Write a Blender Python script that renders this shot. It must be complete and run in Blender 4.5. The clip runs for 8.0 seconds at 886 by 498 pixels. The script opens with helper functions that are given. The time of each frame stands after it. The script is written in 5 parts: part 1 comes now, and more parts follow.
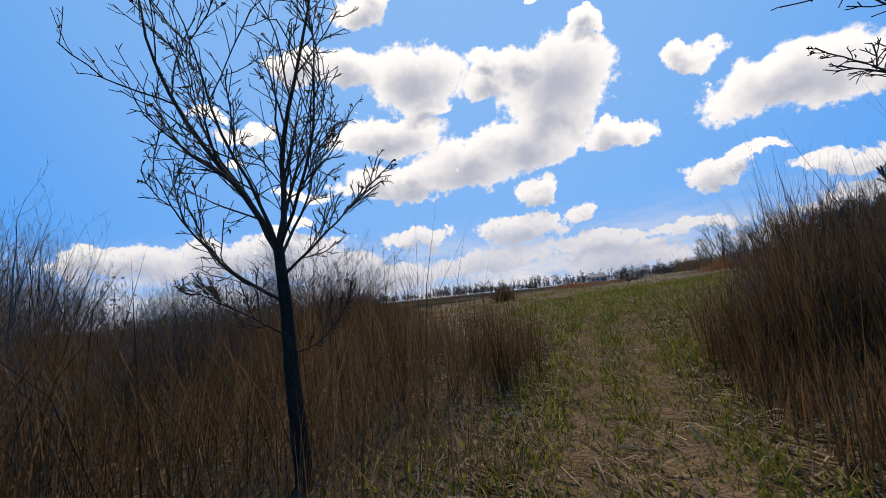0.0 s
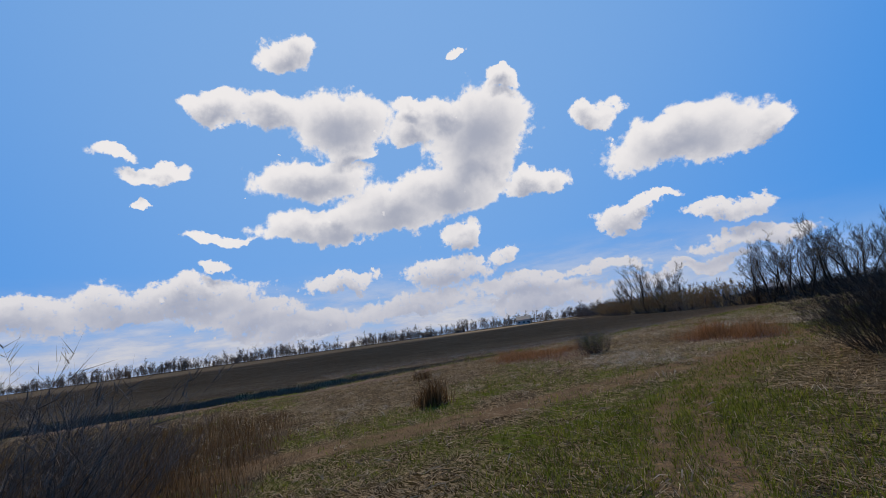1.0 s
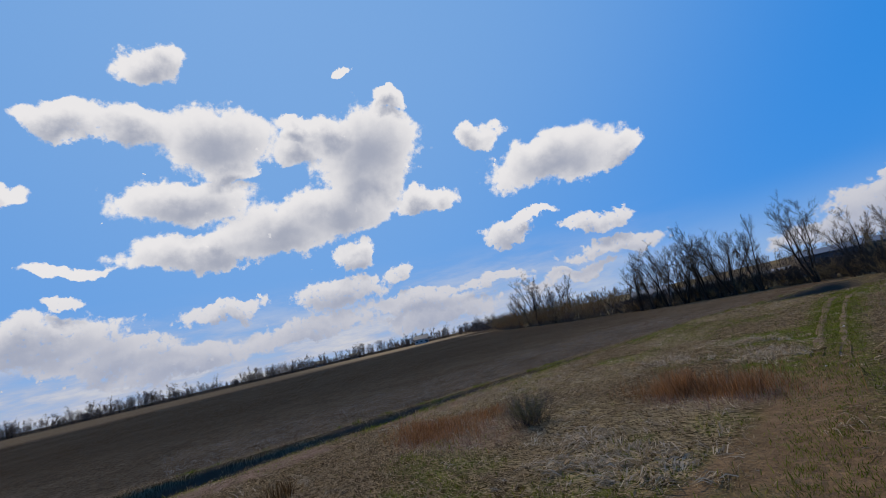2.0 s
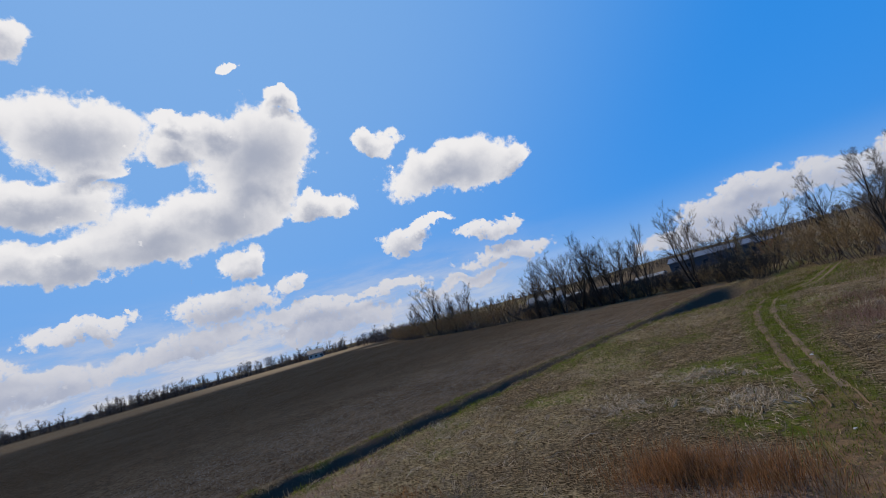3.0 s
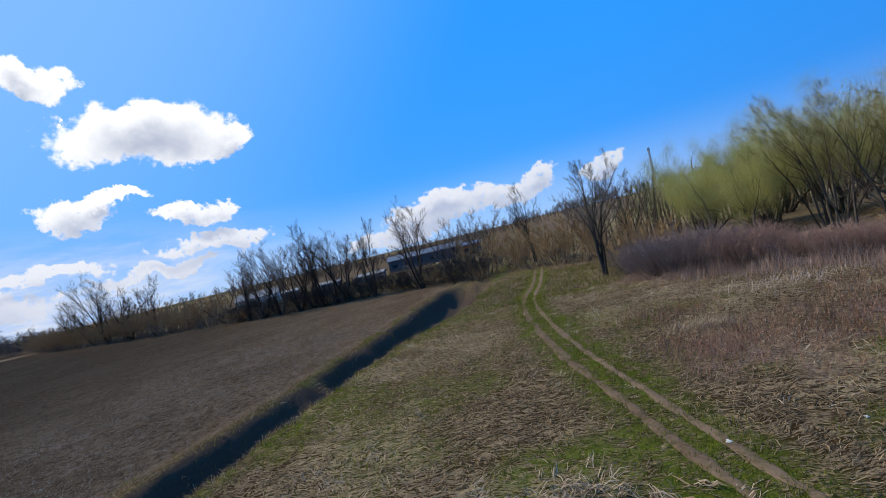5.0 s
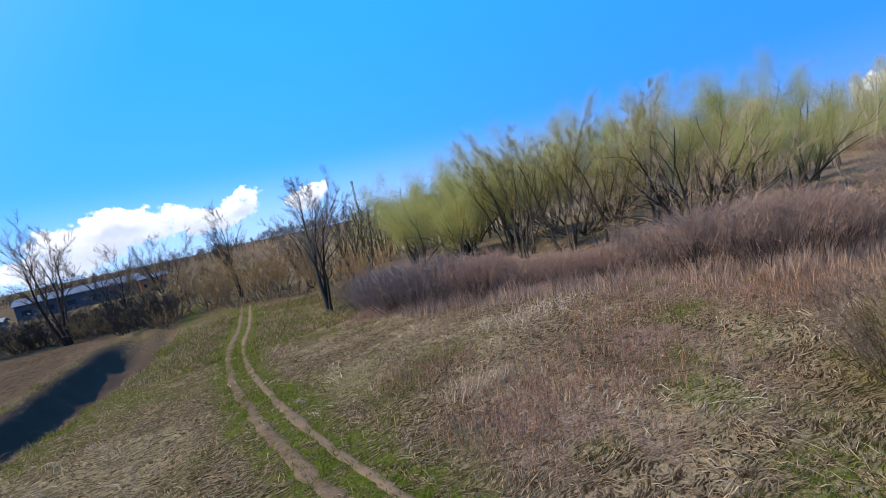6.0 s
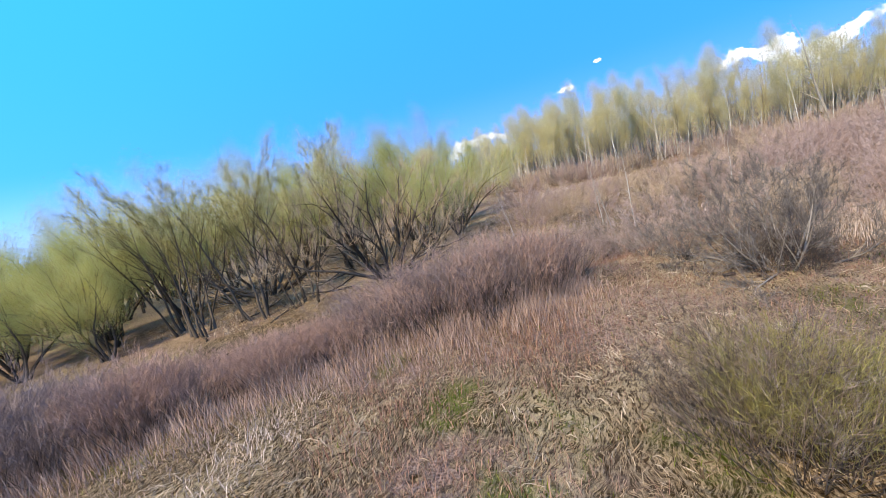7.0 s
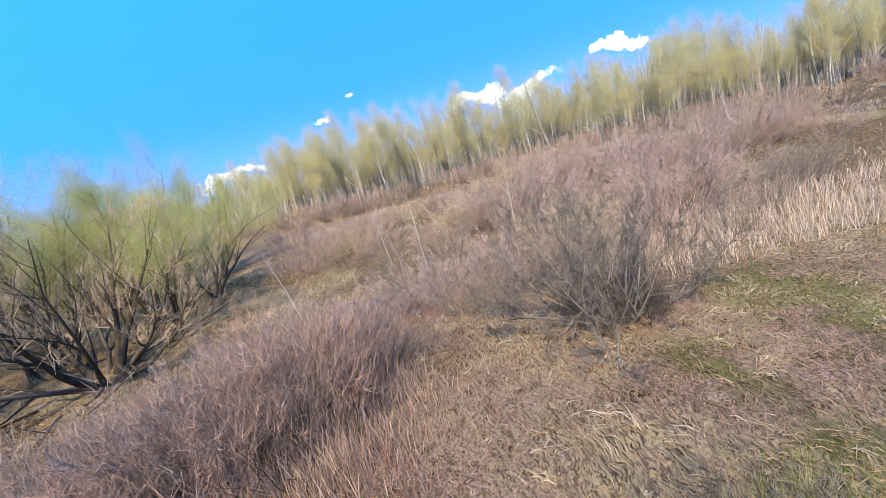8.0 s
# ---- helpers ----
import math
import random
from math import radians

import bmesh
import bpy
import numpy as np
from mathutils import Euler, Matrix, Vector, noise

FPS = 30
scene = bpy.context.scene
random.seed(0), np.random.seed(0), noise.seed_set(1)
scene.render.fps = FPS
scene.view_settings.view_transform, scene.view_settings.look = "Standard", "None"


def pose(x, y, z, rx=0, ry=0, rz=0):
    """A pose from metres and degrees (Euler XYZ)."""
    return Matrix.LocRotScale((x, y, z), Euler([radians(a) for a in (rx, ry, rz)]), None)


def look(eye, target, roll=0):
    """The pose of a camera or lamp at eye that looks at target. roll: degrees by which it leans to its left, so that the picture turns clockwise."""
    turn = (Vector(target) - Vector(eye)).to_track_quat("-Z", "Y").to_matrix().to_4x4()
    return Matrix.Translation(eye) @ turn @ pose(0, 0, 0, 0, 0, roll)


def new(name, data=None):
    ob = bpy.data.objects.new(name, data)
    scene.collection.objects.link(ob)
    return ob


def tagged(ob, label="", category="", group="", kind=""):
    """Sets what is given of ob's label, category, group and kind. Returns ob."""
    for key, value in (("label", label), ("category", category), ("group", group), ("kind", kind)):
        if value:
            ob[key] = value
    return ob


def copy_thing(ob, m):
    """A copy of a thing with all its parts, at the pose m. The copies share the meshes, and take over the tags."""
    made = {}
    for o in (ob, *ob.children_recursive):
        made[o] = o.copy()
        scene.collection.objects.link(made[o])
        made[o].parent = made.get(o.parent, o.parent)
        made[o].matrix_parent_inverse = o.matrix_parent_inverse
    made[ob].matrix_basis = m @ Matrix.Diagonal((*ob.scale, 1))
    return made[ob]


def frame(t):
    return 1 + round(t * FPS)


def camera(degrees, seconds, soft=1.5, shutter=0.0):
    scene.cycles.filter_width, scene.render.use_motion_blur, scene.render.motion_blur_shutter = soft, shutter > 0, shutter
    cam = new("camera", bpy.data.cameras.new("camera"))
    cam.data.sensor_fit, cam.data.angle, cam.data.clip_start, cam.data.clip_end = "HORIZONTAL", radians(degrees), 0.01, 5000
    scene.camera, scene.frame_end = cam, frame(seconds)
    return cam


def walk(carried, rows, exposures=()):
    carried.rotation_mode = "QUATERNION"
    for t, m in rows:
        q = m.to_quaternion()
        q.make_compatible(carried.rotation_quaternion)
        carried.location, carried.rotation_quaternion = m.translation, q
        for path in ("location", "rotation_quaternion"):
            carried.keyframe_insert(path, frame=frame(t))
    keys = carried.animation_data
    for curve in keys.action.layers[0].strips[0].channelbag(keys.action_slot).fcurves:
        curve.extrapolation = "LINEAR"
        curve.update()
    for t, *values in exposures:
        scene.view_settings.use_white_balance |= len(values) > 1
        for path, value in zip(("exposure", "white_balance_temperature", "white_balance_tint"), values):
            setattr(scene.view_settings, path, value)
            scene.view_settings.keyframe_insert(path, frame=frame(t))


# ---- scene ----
cam = camera(88.4, 8.0, soft=0.55, shutter=0.008)
PATH = [
    (0.0, pose(34.62, -31.36, -0.17, 96.41, 5.75, 79.47)),
    (0.5, pose(29.49, -29.67, 1.00, 98.88, 6.35, 75.01)),
    (1.0, pose(24.42, -27.66, 2.40, 100.76, 7.72, 70.42)),
    (1.5, pose(19.61, -25.23, 3.80, 101.39, 10.38, 64.47)),
    (2.0, pose(15.44, -22.56, 5.04, 100.82, 12.65, 57.63)),
    (2.2, pose(13.97, -21.53, 5.53, 100.16, 13.10, 54.37)),
    (3.3, pose(7.28, -15.13, 7.27, 97.61, 15.55, 40.65)),
    (3.5, pose(6.17, -13.69, 7.42, 96.57, 15.50, 37.32)),
    (4.0, pose(3.89, -9.73, 7.65, 94.30, 15.43, 29.59)),
    (4.2, pose(3.06, -8.00, 7.66, 93.51, 15.12, 26.50)),
    (5.3, pose(0.00, 0.00, 8.10, 87.09, 13.25, 0.00)),
    (5.5, pose(-0.06, 1.95, 8.08, 85.82, 13.18, -7.06)),
    (6.0, pose(0.45, 6.75, 7.94, 83.91, 12.13, -27.43)),
    (6.5, pose(2.21, 10.88, 8.28, 82.12, 12.84, -49.49)),
    (7.0, pose(5.41, 13.78, 8.44, 80.45, 13.48, -68.27)),
    (7.5, pose(9.18, 15.33, 8.87, 79.22, 14.74, -82.97)),
    (8.0, pose(13.71, 15.55, 9.11, 76.74, 14.86, -97.76)),
]
walk(cam, PATH, [(0.0, -0.12, 7100, 11), (0.5, -0.34, 6950, 11), (1.0, -0.42, 6800, 11), (2.2, -0.46, 6700, 10), (4.2, -0.14, 6600, 9), (5.5, 0.2, 6450, 8), (6.5, 0.88, 6650, 12), (8.0, 1.17, 6600, 13)])

# ---- sun, sky and clouds ----
SUN_AZ, SUN_EL = 165.0, 47.0
sun = new("sun", bpy.data.lights.new("sun", "SUN"))
sun.data.energy, sun.data.angle, sun.data.color = 4.2, radians(0.55), (1.0, 0.875, 0.64)
a, e = radians(SUN_AZ), radians(SUN_EL)
sun.matrix_world = look((300 * math.cos(e) * math.cos(a), 300 * math.cos(e) * math.sin(a), 300 * math.sin(e)), (0, 0, 0))

world = bpy.data.worlds.new("sky")
scene.world = world
world.use_nodes = True
wt = world.node_tree
wt.nodes.clear()


def node(tree, kind, **values):
    """A node with its inputs (by name or index) and properties set; node sockets are linked."""
    n = tree.nodes.new(kind)
    for key, value in values.items():
        key = {"A": 0, "B": 1, "C": 2}.get(key, key.replace("_", " ") if key[0].isupper() else key)
        if isinstance(key, int) or key[0].isupper():
            if isinstance(value, bpy.types.NodeSocket):
                tree.links.new(value, n.inputs[key])
            else:
                n.inputs[key].default_value = value
        elif key == "operation":
            n.operation = value
        elif key == "kind_of":
            n.vector_type = value
    return n


def math2(tree, op, p, q=0.0):
    return node(tree, "ShaderNodeMath", operation=op, A=p, B=q).outputs[0]


def mix_colour(tree, fac, p, q):
    n = tree.nodes.new("ShaderNodeMix")
    n.data_type = "RGBA"
    for socket, value in ((n.inputs[0], fac), (n.inputs[6], p), (n.inputs[7], q)):
        if isinstance(value, bpy.types.NodeSocket):
            tree.links.new(value, socket)
        else:
            socket.default_value = value if isinstance(value, (int, float)) else (*value, 1)[:4]
    return n.outputs[2]


def ramp(tree, value, lo, hi, to_lo=0.0, to_hi=1.0):
    n = node(tree, "ShaderNodeMapRange", Value=value)
    n.interpolation_type = "SMOOTHSTEP"
    for i, v in enumerate((lo, hi, to_lo, to_hi)):
        n.inputs[1 + i].default_value = v
    return n.outputs[0]


sky = wt.nodes.new("ShaderNodeTexSky")
sky.sky_type, sky.sun_disc = "NISHITA", False
sky.sun_elevation, sky.sun_rotation = radians(SUN_EL), radians(90 - SUN_AZ)
sky.air_density, sky.dust_density, sky.ozone_density = 1.0, 0.2, 2.5
way = wt.nodes.new("ShaderNodeTexCoord").outputs["Generated"]


def sky_noise(scale, detail, rough=0.6):
    return node(wt, "ShaderNodeTexNoise", Vector=way, Scale=scale, Detail=detail, Roughness=rough)


# the cloud field: a group that gives the thickness of cloud in a direction
field_group = bpy.data.node_groups.new("cloud_field", "ShaderNodeTree")
field_group.interface.new_socket("Way", in_out="INPUT", socket_type="NodeSocketVector")
field_group.interface.new_socket("Cover", in_out="OUTPUT", socket_type="NodeSocketFloat")
entry = field_group.nodes.new("NodeGroupInput").outputs[0]
# billows: the direction is shaken before it meets the cloud shapes
coarse = node(field_group, "ShaderNodeTexNoise", Vector=entry, Scale=12.0, Detail=7.0, Roughness=0.58)
warp = node(field_group, "ShaderNodeVectorMath", operation="SUBTRACT", A=coarse.outputs["Color"], B=(0.5, 0.5, 0.5)).outputs[0]
warp = node(field_group, "ShaderNodeVectorMath", operation="MULTIPLY", A=warp, B=(0.12, 0.12, 0.10)).outputs[0]
shaken = node(field_group, "ShaderNodeVectorMath", operation="ADD", A=entry, B=warp).outputs[0]
cover = None


def cloud(az, el, wide, high):
    """One cumulus lobe at an azimuth and elevation, with its half sizes in degrees."""
    global cover
    m = field_group.nodes.new("ShaderNodeMapping")
    m.vector_type = "TEXTURE"
    field_group.links.new(shaken, m.inputs[0])
    p, q = radians(az), radians(el)
    m.inputs[1].default_value = (math.cos(q) * math.cos(p), math.cos(q) * math.sin(p), math.sin(q))
    m.inputs[2].default_value = (0, -q, p)
    m.inputs[3].default_value = (1000, math.tan(radians(wide)) * 1.15, math.tan(radians(high)) * 1.15)
    r = node(field_group, "ShaderNodeVectorMath", operation="LENGTH", A=m.outputs[0]).outputs["Value"]
    v = math2(field_group, "SUBTRACT", 1.0, r)
    cover = v if cover is None else math2(field_group, "SMOOTH_MAX", cover, v)
    if cover.node.operation == "SMOOTH_MAX":
        cover.node.inputs[2].default_value = 0.24


for lobe in [(176.3, 34.8, 4.0, 2.3), (184.8, 28.4, 4.5, 2.0), (178.9, 28.3, 4.1, 2.6), (170.5, 27.2, 7.6, 4.1),
             (156.3, 27.7, 4.0, 2.3), (151.9, 24.9, 7.9, 5.7), (160.5, 25.9, 4.0, 2.0), (174.6, 20.6, 8.3, 3.0),
             (171.9, 15.1, 11.2, 2.5), (164.9, 16.6, 8.6, 3.6), (157.0, 18.2, 8.2, 3.8), (145.5, 17.3, 4.5, 1.7),
             (185.4, 14.1, 4.6, 0.8), (169.5, 23.6, 3.4, 1.6), (153.0, 20.6, 5.2, 3.2), (161.0, 28.2, 3.0, 1.4), (147.0, 17.4, 4.2, 1.9)]:
    cloud(*lobe)
for lobe in [(137.5, 23.2, 3.0, 2.1), (148.0, 29.8, 2.2, 1.3), (152.8, 34.1, 1.4, 0.8), (129.2, 18.2, 8.9, 3.9),
             (121.5, 16.5, 4.2, 2.2), (136.8, 10.8, 5.1, 1.9), (125.4, 8.8, 4.3, 1.4), (133.9, 11.8, 4.0, 0.9),
             (195.9, 23.2, 2.7, 1.0), (191.8, 21.1, 3.7, 1.3), (193.8, 18.4, 0.8, 0.6)]:
    cloud(*lobe)
for lobe in [(204.0, 7.0, 9.0, 2.4), (150.0, 5.4, 9.0, 1.5), (140.0, 5.4, 7.0, 1.1), (131.0, 4.0, 8.0, 1.0), (183.0, 5.6, 9.0, 2.2), (176.0, 3.4, 12.0, 2.4), (156.6, 12.0, 3.2, 2.5), (159.1, 7.8, 7.7, 2.7), (172.1, 8.1, 6.6, 1.8), (163.2, 4.2, 11.7, 2.4),
             (189.8, 7.9, 12.7, 2.5), (194.2, 6.9, 9.8, 2.6), (151.6, 9.0, 2.8, 1.4), (147.0, 3.1, 10.5, 2.4),
             (185.8, 10.7, 2.8, 0.9), (127.5, 9.5, 4.2, 1.5), (124.9, 6.0, 8.5, 1.6)]:
    cloud(*lobe)
for lobe in [(97.5, 3.6, 11.5, 2.5), (98.5, 5.6, 4.5, 1.7), (89.0, 3.4, 6.0, 2.2), (85.9, 5.0, 2.9, 1.8), (104.0, 2.0, 9.0, 1.8), (78.6, 4.3, 4.2, 1.7),
             (343.1, 3.6, 9.0, 1.0), (330.3, 5.0, 4.6, 1.1), (331.2, 6.0, 1.0, 0.9), (1.6, 7.9, 0.9, 0.5),
             (6.3, 5.9, 0.7, 0.4), (0.2, 3.5, 0.7, 0.35), (17.5, 2.2, 5.0, 0.9)]:
    cloud(*lobe)

field_group.links.new(cover, field_group.nodes.new("NodeGroupOutput").inputs[0])


def cover_at(lift):
    """The cloud's thickness here, or a little further up."""
    n = wt.nodes.new("ShaderNodeGroup")
    n.node_tree = field_group
    wt.links.new(node(wt, "ShaderNodeVectorMath", operation="ADD", A=way, B=(0, 0, lift)).outputs[0], n.inputs[0])
    return n.outputs[0]


# cauliflower billows: rounded cells shaken by a little noise, in two sizes
shake = node(wt, "ShaderNodeVectorMath", operation="MULTIPLY", A=sky_noise(26, 4, 0.6).outputs["Color"], B=(0.045, 0.045, 0.045)).outputs[0]
puffed = node(wt, "ShaderNodeVectorMath", operation="ADD", A=way, B=shake).outputs[0]
cells = node(wt, "ShaderNodeTexVoronoi", Vector=puffed, Scale=24.0, Detail=3.0, Roughness=0.6)
cells.feature = "SMOOTH_F1"
cells.inputs["Smoothness"].default_value = 0.35
puff = ramp(wt, cells.outputs["Distance"], 0.62, 0.18)
fine = sky_noise(75, 5, 0.6).outputs["Fac"]
upward = node(wt, "ShaderNodeSeparateXYZ", Vector=way).outputs["Z"]
here, above = cover_at(0.0), cover_at(0.028)
broken = ramp(wt, upward, 0.12, 0.30, 1.15, 0.62)
grain = math2(wt, "ADD", math2(wt, "MULTIPLY", math2(wt, "SUBTRACT", puff, 0.28), 0.85), math2(wt, "MULTIPLY", math2(wt, "SUBTRACT", fine, 0.5), 0.55))
thick = math2(wt, "ADD", math2(wt, "MINIMUM", here, 0.52), math2(wt, "MULTIPLY", grain, broken))
density = ramp(wt, thick, 0.05, 0.22)
shade = math2(wt, "ADD", math2(wt, "ADD", math2(wt, "MULTIPLY", above, 0.8), math2(wt, "MULTIPLY", here, 0.35)), math2(wt, "MULTIPLY", math2(wt, "SUBTRACT", 0.5, puff), 0.42))
core = ramp(wt, shade, 0.46, 1.25)
cloud_colour = mix_colour(wt, core, (11.0, 11.0, 11.4), (4.9, 5.4, 6.8))
cloud_colour = mix_colour(wt, ramp(wt, upward, 0.02, 0.26, 0.95, 0.0), cloud_colour, mix_colour(wt, core, (7.3, 7.6, 8.8), (4.9, 5.5, 7.3)))
SUNWARD_WAY = (math.cos(e) * math.cos(a), math.cos(e) * math.sin(a), math.sin(e))
sunward = node(wt, "ShaderNodeVectorMath", operation="DOT_PRODUCT", A=way, B=SUNWARD_WAY).outputs["Value"]
cloud_colour = mix_colour(wt, ramp(wt, sunward, 0.45, -0.2, 0.0, 0.8), cloud_colour, mix_colour(wt, core, (6.2, 6.9, 8.2), (4.4, 5.2, 7.2)))
haze = ramp(wt, upward, -0.02, 0.16, 0.62, 0.0)
clear = mix_colour(wt, 0.82, sky.outputs[0], (0.08, 3.5, 11.4))
clear = mix_colour(wt, haze, clear, (5.6, 7.7, 10.4))
clear = mix_colour(wt, ramp(wt, sunward, 0.42, 1.0, 0.0, 0.48), clear, (4.6, 7.2, 10.4))
clear = mix_colour(wt, ramp(wt, sunward, -0.6, 0.35, 0.72, 0.0), clear, (0.16, 1.78, 6.7))
bank = math2(wt, "MULTIPLY", ramp(wt, upward, 0.02, 0.19, 1.0, 0.0), ramp(wt, node(wt, "ShaderNodeSeparateXYZ", Vector=way).outputs["X"], -0.35, -0.85))
streaks = node(wt, "ShaderNodeMapping", Vector=way, Scale=(7.0, 7.0, 34.0)).outputs[0]
streaks = node(wt, "ShaderNodeTexNoise", Vector=streaks, Scale=1.0, Detail=6.0, Roughness=0.6).outputs["Fac"]
bank = math2(wt, "MULTIPLY", bank, ramp(wt, streaks, 0.33, 0.55, 0.3, 1.0))
clear = mix_colour(wt, bank, clear, mix_colour(wt, ramp(wt, streaks, 0.4, 0.7), (5.0, 6.2, 9.0), (8.2, 8.4, 9.2)))
whole = mix_colour(wt, density, clear, cloud_colour)
back = node(wt, "ShaderNodeBackground", Color=whole, Strength=0.1)
wt.links.new(back.outputs[0], wt.nodes.new("ShaderNodeOutputWorld").inputs[0])


# ---- materials ----
def material(name, one, two, size=1.0, rough=0.85, bump=0.3, glow_through=0.0, vary="object", third=None, metal=0.0):
    """Two colours mixed by noise at two sizes and by each thing's or each piece's own chance; fine relief."""
    m = bpy.data.materials.new(name)
    m.use_nodes = True
    t = m.node_tree
    t.nodes.clear()
    at = t.nodes.new("ShaderNodeTexCoord").outputs["Object"]
    big = node(t, "ShaderNodeTexNoise", Vector=at, Scale=0.7 / size, Detail=3).outputs["Fac"]
    small = node(t, "ShaderNodeTexNoise", Vector=at, Scale=9 / size, Detail=4).outputs["Fac"]
    if vary == "piece":
        chance = t.nodes.new("ShaderNodeNewGeometry").outputs["Random Per Island"]
    else:
        chance = t.nodes.new("ShaderNodeObjectInfo").outputs["Random"]
    f = math2(t, "ADD", math2(t, "MULTIPLY", big, 0.5), math2(t, "MULTIPLY", small, 0.5))
    f = ramp(t, math2(t, "ADD", f, math2(t, "MULTIPLY", math2(t, "SUBTRACT", chance, 0.5), 0.5)), 0.3, 0.7)
    colour = mix_colour(t, f, one, two)
    if third:
        colour = mix_colour(t, ramp(t, small, 0.58, 0.66), colour, third)
    bsdf = node(t, "ShaderNodeBsdfPrincipled", Base_Color=colour, Roughness=rough, Metallic=metal)
    bsdf.inputs["Specular IOR Level"].default_value = 0.03 if rough > 0.47 else 0.3
    if bump:
        b = node(t, "ShaderNodeBump", Strength=bump, Distance=0.02 * size, Height=small)
        t.links.new(b.outputs[0], bsdf.inputs["Normal"])
    shader = bsdf.outputs[0]
    if glow_through:
        thin = node(t, "ShaderNodeBsdfTranslucent", Color=colour)
        mixer = t.nodes.new("ShaderNodeMixShader")
        mixer.inputs[0].default_value = glow_through
        t.links.new(shader, mixer.inputs[1])
        t.links.new(thin.outputs[0], mixer.inputs[2])
        shader = mixer.outputs[0]
    t.links.new(shader, t.nodes.new("ShaderNodeOutputMaterial").inputs[0])
    return m


BARK = material("dark_bark", (0.032, 0.024, 0.018), (0.078, 0.060, 0.045), 0.3)
BARK_GREY = material("grey_bark", (0.055, 0.047, 0.04), (0.13, 0.112, 0.096), 0.3)
BARK_SILVER = material("silver_grey_bark", (0.145, 0.121, 0.098), (0.30, 0.258, 0.215), 0.3)
BARK_BIRCH = material("birch_bark", (0.50, 0.48, 0.43), (0.66, 0.64, 0.58), 0.4, third=(0.10, 0.09, 0.08))
BARK_PALE = material("pale_grey_bark", (0.24, 0.215, 0.185), (0.40, 0.37, 0.33), 0.4)
BARK_WILLOW = material("willow_bark", (0.042, 0.033, 0.025), (0.098, 0.079, 0.061), 0.35)
TWIG_BROWN = material("brown_twigs", (0.12, 0.088, 0.065), (0.20, 0.15, 0.115), 1.0, bump=0, vary="piece")
TWIG_OCHRE = material("ochre_twigs", (0.27, 0.165, 0.075), (0.39, 0.25, 0.115), 1.0, bump=0, vary="piece")
TWIG_GREY = material("grey_twigs", (0.18, 0.142, 0.113), (0.31, 0.255, 0.208), 1.0, bump=0, vary="piece")
TWIG_RED = material("red_brown_twigs", (0.22, 0.134, 0.102), (0.385, 0.252, 0.195), 1.0, bump=0, vary="piece")
TWIG_PINK = material("pinkish_grey_twigs", (0.28, 0.20, 0.165), (0.46, 0.36, 0.31), 1.0, bump=0, vary="piece")
TWIG_PLUM = material("plum_grey_twigs", (0.140, 0.100, 0.088), (0.245, 0.185, 0.165), 1.0, bump=0, vary="piece")
TWIG_DUSK = material("dusky_mauve_twigs", (0.225, 0.160, 0.135), (0.385, 0.295, 0.255), 1.0, bump=0, vary="piece")
TWIG_MAUVE = material("mauve_brown_twigs", (0.22, 0.150, 0.125), (0.38, 0.285, 0.245), 1.0, bump=0, vary="piece")
TWIG_SAND = material("sandy_twigs", (0.28, 0.205, 0.135), (0.44, 0.34, 0.24), 1.0, bump=0, vary="piece")
TWIG_ASH = material("ash_grey_twigs", (0.10, 0.082, 0.068), (0.19, 0.162, 0.138), 1.0, bump=0, vary="piece")
TWIG_OLIVE = material("olive_twigs", (0.15, 0.125, 0.04), (0.24, 0.21, 0.08), 1.0, bump=0, vary="piece")
TWIG_DARK = material("dark_twigs", (0.045, 0.035, 0.028), (0.088, 0.067, 0.053), 1.0, bump=0, vary="piece")
LEAF_WILLOW = material("willow_leaves", (0.34, 0.345, 0.10), (0.52, 0.49, 0.21), 1.5, 0.6, 0, 0.55, "piece")
LEAF_OLIVE = material("olive_willow_leaves", (0.50, 0.45, 0.18), (0.70, 0.61, 0.31), 1.5, 0.6, 0, 0.55, "piece")
LEAF_BIRCH = material("young_birch_leaves", (0.49, 0.44, 0.21), (0.66, 0.59, 0.32), 1.5, 0.6, 0, 0.55, "piece")
LEAF_DRY = material("withered_leaves", (0.09, 0.055, 0.035), (0.16, 0.10, 0.06), 0.3, 0.8, 0, 0.2, "piece")
DRY_GRASS = material("dry_grass", (0.110, 0.070, 0.037), (0.395, 0.282, 0.168), 1.3, 0.55, 0, 0.4, "piece", third=(0.45, 0.345, 0.225))
STUBBLE = material("crop_stubble", (0.19, 0.138, 0.098), (0.42, 0.33, 0.24), 1.3, 0.7, 0, 0.2, "piece")
PALE_STRAW = material("pale_straw", (0.24, 0.172, 0.105), (0.48, 0.378, 0.262), 1.3, 0.6, 0, 0.3, "piece")
GREEN_GRASS = material("green_grass", (0.066, 0.080, 0.010), (0.20, 0.205, 0.034), 1.6, 0.5, 0, 0.5, "piece")
RUST_WEED = material("rust_brown_weeds", (0.17, 0.086, 0.056), (0.36, 0.212, 0.148), 2.0, 0.8, 0, 0.2, "piece")
ORANGE_WEED = material("orange_brown_reeds", (0.17, 0.075, 0.03), (0.38, 0.19, 0.085), 1.0, 0.75, 0, 0.35, "piece")
REED = material("dry_reeds", (0.38, 0.285, 0.215), (0.57, 0.455, 0.365), 2.0, 0.75, 0, 0.15, "piece")
BROWN_WEED = material("brown_weed_stems", (0.062, 0.035, 0.016), (0.175, 0.106, 0.052), 1.5, 0.85, 0, 0.36, "piece")
